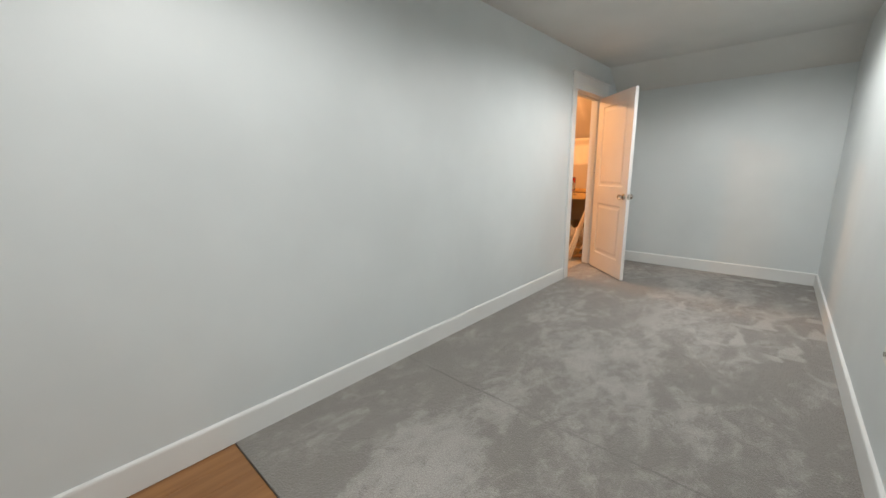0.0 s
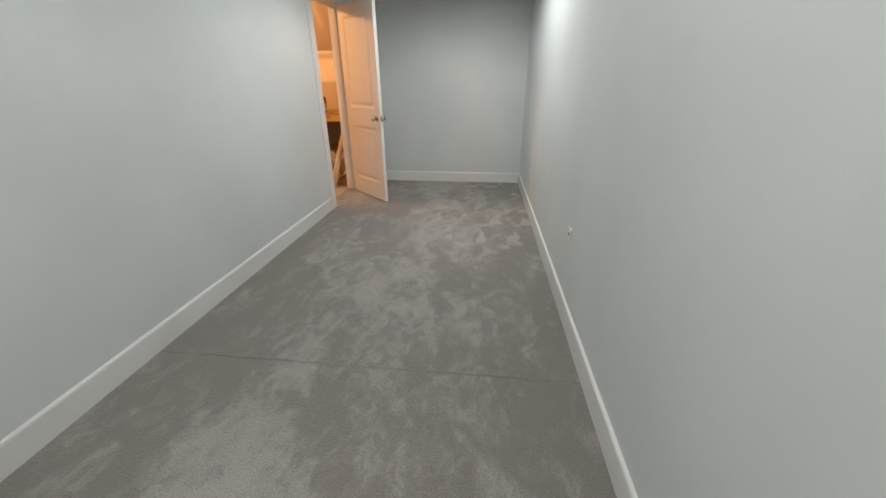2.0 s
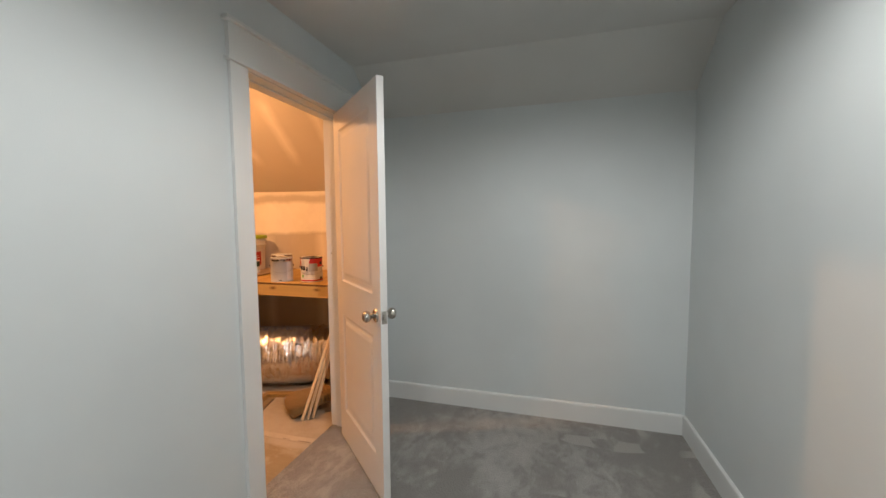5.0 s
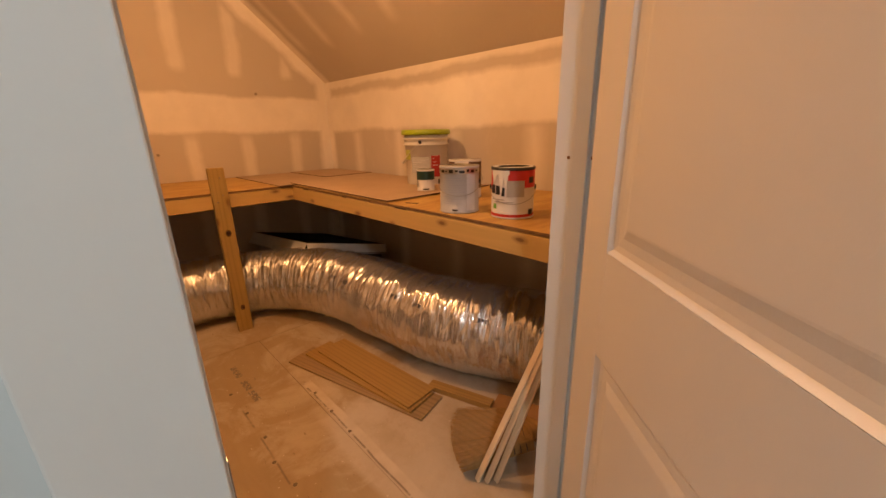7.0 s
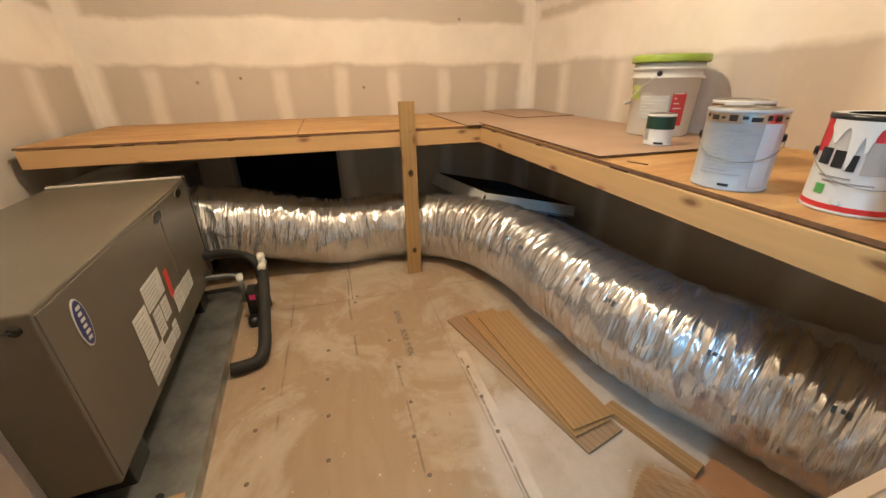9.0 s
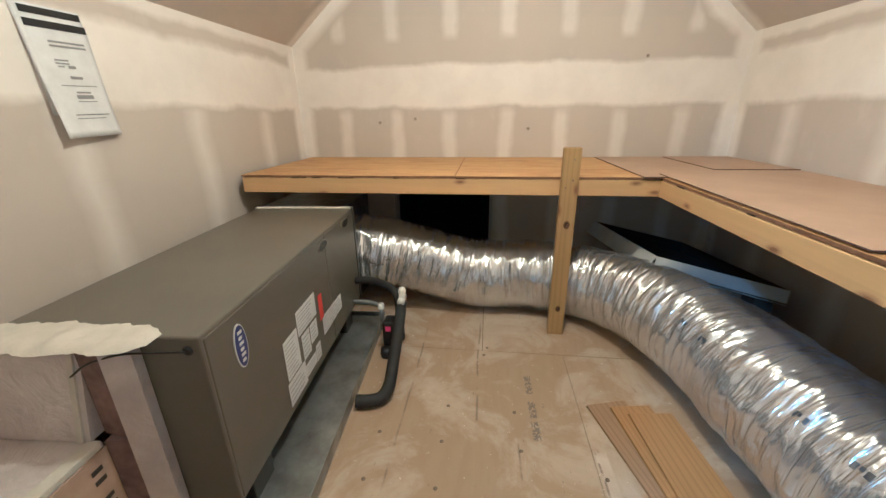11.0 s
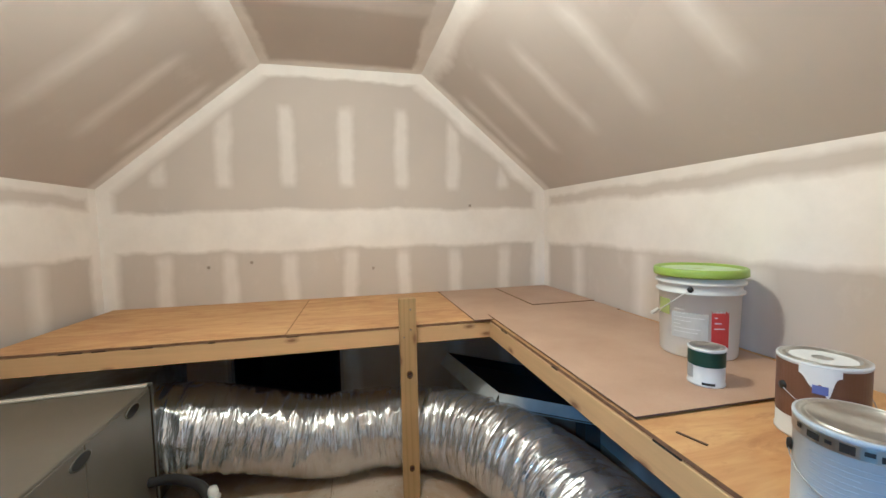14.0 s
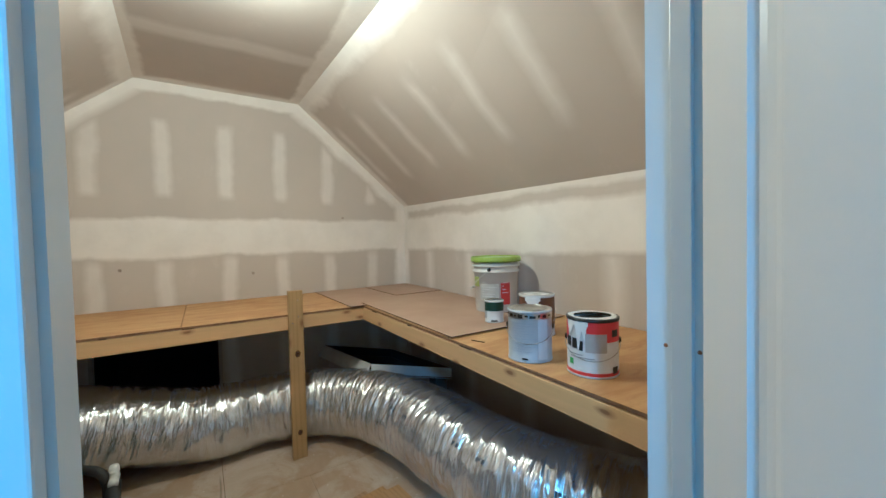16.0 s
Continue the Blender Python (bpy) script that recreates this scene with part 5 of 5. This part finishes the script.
for k in range(12):
    part("print_line", wrap(R - 0.0002, -48, -48 + 62 + 18 * math.sin(k * 2.3), 0.145 - k * 0.0095, 0.1465 - k * 0.0095, 0.0004), FAINT, blue)
part("seam_band", wrap(R - 0.0004, 30, 58, 0.012, Hc - 0.012), plain("pale_label_overlap", (0.62, 0.66, 0.73), 0.4), blue)
part("foot_mark", wrap(R, -12, 4, 0.012, 0.018), BLACK_L, blue)
bail(R, 0.125, 5, 0.05, blue)

back = can("brown-banded paint can with paint-smeared lid", -1.02, 6.835, R, Hc, WHITE_L, -60, "closed")
part("brown_band", wrap(R - 0.0006, -180, 180, 0.05, 0.182, 0.0006, 60), BROWN_L, back, "dark brown label band")
part("drip", wrap(R + 0.0004, -25, 25, 0.1, Hc - 0.006, 0.0012, 24, None, lambda u: 0.168 - 0.03 * math.exp(-((u - 0.35) / 0.2) ** 2) - 0.05 * math.exp(-((u - 0.7) / 0.12) ** 2)), WETPAINT, back, "white paint run")
part("blue_print", wrap(R + 0.0014, -8, 10, 0.125, 0.145), plain("violet_blue_print", (0.16, 0.18, 0.48), 0.5), back)
part("lid_smear", lathe([(0.02, Hc - 0.0025), (R - 0.022, Hc - 0.0022)], 40), WETPAINT, back, "white paint on the lid")
bail(R, 0.12, 40, 0.05, back)

quart = can("small white tin with a dark green top band", -1.312, 6.815, 0.051, 0.118, WHITE_L, -60, "closed")
quart.location.z = ST + 0.0115
part("green_band", wrap(0.0505, -180, 180, 0.062, 0.110, 0.0006, 60), plain("dark_green_band", (0.012, 0.045, 0.03), 0.45), quart, "dark green band")
part("print_patch", wrap(0.0505, -70, -30, 0.02, 0.06), plain("grey_print", (0.35, 0.36, 0.36), 0.5), quart)
part("foot_mark", wrap(0.0505, 0, 40, 0.006, 0.014), BLACK_L, quart)

BUCKET = plain("milky_plastic", (0.68, 0.67, 0.62), 0.4, 0, 0.06, 8)
LIME = plain("lime_plastic", (0.34, 0.45, 0.02), 0.4, 0, 0.1, 12)
bk = thing("plastic_bucket", "white five-gallon plastic bucket with lime green lid", "bucket", place=pose(-1.567, 7.05, ST + 0.0115, 0, 0, -55))
RB, HB = 0.143, 0.335
part("body", lathe([(0, 0.003), (0.122, 0.003), (0.127, 0.0), (0.130, 0.006), (0.137, 0.24), (0.147, 0.242), (0.148, 0.25), (0.139, 0.252), (0.1395, 0.275), (0.150, 0.277), (0.151, 0.286), (0.141, 0.288), (0.142, 0.315), (0, 0.315)], 64), BUCKET, bk, "", True)
part("lid", lathe([(0.143, 0.306), (0.156, 0.306), (0.158, 0.312), (0.157, 0.332), (0.152, 0.337), (0.146, 0.336), (0.143, 0.328), (0.10, 0.327), (0, 0.327)], 64), LIME, bk, "lime green snap-on lid", True)
part("lid_scuff", lathe([(0.02, 0.3275), (0.135, 0.3278)], 40), plain("pale_scuffed_lid", (0.55, 0.66, 0.35), 0.5, 0, 0.2, 14), bk)


def bucket_r(z):
    return 0.130 + 0.007 * z / 0.24


part("label_grey", wrap(bucket_r(0.15), -30, 22, 0.075, 0.225), plain("grey_label", (0.54, 0.54, 0.51), 0.5, 0, 0.2, 14), bk, "grey printed label")
part("label_green", wrap(bucket_r(0.2), -62, -34, 0.155, 0.215), plain("olive_label", (0.42, 0.47, 0.10), 0.5, 0, 0.2, 14), bk, "olive green label")
part("label_red", wrap(bucket_r(0.16), 26, 52, 0.05, 0.225), plain("red_label_patch", (0.42, 0.03, 0.028), 0.5), bk, "red label")
for k in range(9):
    part("print_line", wrap(bucket_r(0.15) + 0.0007, -26, -26 + 44 * (0.6 + 0.4 * math.sin(k * 1.9)), 0.21 - k * 0.014, 0.2125 - k * 0.014, 0.0004), WHITE_L, bk)
for k in range(5):
    part("print_line", wrap(bucket_r(0.15) + 0.0007, 30, 40 + 6 * math.sin(k * 2.1), 0.20 - k * 0.02, 0.204 - k * 0.02, 0.0004), WHITE_L, bk)
h = bail(0.143, 0.262, -92, 0.13, bk, 0.0024, BUCKET)
part("grip", tube([(0.158 * math.cos(radians(-92 + d)), 0.158 * math.sin(radians(-92 + d)), 0.132 + 0.004 * abs(d) / 14) for d in (-14, -7, 0, 7, 14)], 0.008, 14, 12), PVC, h, "white plastic grip", True)

dk = part("wood_sliver", box((-0.035, -0.003, 0), (0.035, 0.003, 0.003)), plain("dark_sliver", (0.06, 0.03, 0.02), 0.8))
dk.matrix_world = pose(-1.075, 6.515, ST + 0.0005, 0, 0, 20)
tagged(dk, "thin dark splinter lying on the shelf", "splinter")

# ---- papers on the knee wall ----
def paper(label, x0, z1, width, height, y0, curl, bars, lines):
    """A hanging sheet: top at z1, curling off the wall towards one lower corner."""
    def at(u, v, off=0.0):
        return (x0 - width * u - 0.02 * v, y0 + off + curl * (v ** 1.6) * (0.25 + 0.75 * (1 - u)) + 0.004 * math.sin(3 * u + 4 * v) * v, z1 - height * v + 0.006 * u)
    bm = bmesh.new()
    g = [[bm.verts.new(at(i / 12, j / 16)) for j in range(17)] for i in range(13)]
    for i in range(12):
        for j in range(16):
            bm.faces.new((g[i][j], g[i][j + 1], g[i + 1][j + 1], g[i + 1][j]))
    top = thing("notice_sheet", label, "paper notice", "papers on the wall")
    s = part("sheet", bm, SHEET, top, "", True)
    sol = s.modifiers.new("thickness", "SOLIDIFY")
    sol.thickness, sol.offset = 0.0006, -1

    def strip(u0, u1, v0, v1, mat_, nm):
        b = bmesh.new()
        n = 8
        rows = [[b.verts.new(at(u0 + (u1 - u0) * i / n, v, 0.0016)) for v in (v0, v1)] for i in range(n + 1)]
        for p, q in zip(rows, rows[1:]):
            b.faces.new((p[0], p[1], q[1], q[0]))
        part(nm, b, mat_, top)
    for u0, u1, v0, v1 in bars:
        strip(u0, u1, v0, v1, BLACK_L, "black_bar")
    for u0, u1, v0, v1 in lines:
        strip(u0, u1, v0, v1, INK, "print_line")
    return top


paper("white printed notice with a black heading bar", -1.43, 1.590, 0.222, 0.34, AY0 + 0.004, 0.01, [(0.10, 0.98, 0.02, 0.085)], [])
paper("white printed notice with a black bar, curling", -1.432, 1.545, 0.222, 0.372, AY0 + 0.010, 0.035, [(0.08, 0.99, 0.0, 0.062)], [(0.32, 0.88, 0.155, 0.172), (0.32, 0.88, 0.19, 0.207), (0.30, 0.52, 0.31, 0.324), (0.30, 0.52, 0.338, 0.35), (0.32, 0.42, 0.365, 0.377), (0.48, 0.60, 0.36, 0.385), (0.45, 0.65, 0.45, 0.475), (0.24, 0.86, 0.53, 0.538), (0.45, 0.70, 0.585, 0.60), (0.43, 0.72, 0.615, 0.65), (0.42, 0.76, 0.67, 0.678), (0.28, 0.88, 0.79, 0.80), (0.28, 0.80, 0.825, 0.833)])

# bulb and holder on the attic ceiling
lh = thing("ceiling_bulb", "bare bulb in a white porcelain holder, lit", "light bulb", place=Matrix.Translation((-1.42, 5.65, FLATZ)))
part("holder", lathe([(0, 0), (0.055, 0), (0.055, -0.012), (0.03, -0.025), (0.022, -0.04), (0, -0.04)], 32), PVC, lh, "", True)
WARM = Nodes("bulb_glass")
WARM.b.inputs["Emission Color"].default_value = (1, 0.55, 0.27, 1)
WARM.b.inputs["Emission Strength"].default_value = 12.0
gl = part("bulb", lathe([(0.012, -0.04), (0.014, -0.055), (0.028, -0.085), (0.03, -0.105), (0.022, -0.128), (0, -0.137)], 28), WARM.m, lh, "glowing glass bulb", True)
gl.visible_shadow = False

# screws, nail heads and marks on the subfloor
NAIL = plain("nail_head", (0.20, 0.155, 0.11), 0.6, 0.0, 0.5, 90)
nail = mesh_of(lathe([(0, 0.0004), (0.004, 0.0004), (0.0055, 0.0016), (0.008, 0.0014), (0.0085, 0)], 10), "floor_nail", NAIL)
rng = random.Random(11)
for y, xs in ((5.39, (-0.72, -1.02, -1.21, -1.41, -1.62)), (5.707, (-0.66, -0.85, -1.023, -1.193, -1.405, -1.60)), (6.012, (-0.95, -1.12, -1.30)), (5.12, (-1.0, -1.22, -1.44)), (5.56, (-2.02, -2.10))):
    for x in xs:
        ob = new("nail", nail)
        ob.parent = sub
        ob.matrix_world = Matrix.Translation((x + rng.uniform(-0.01, 0.01), y + rng.uniform(-0.012, 0.012), AF))
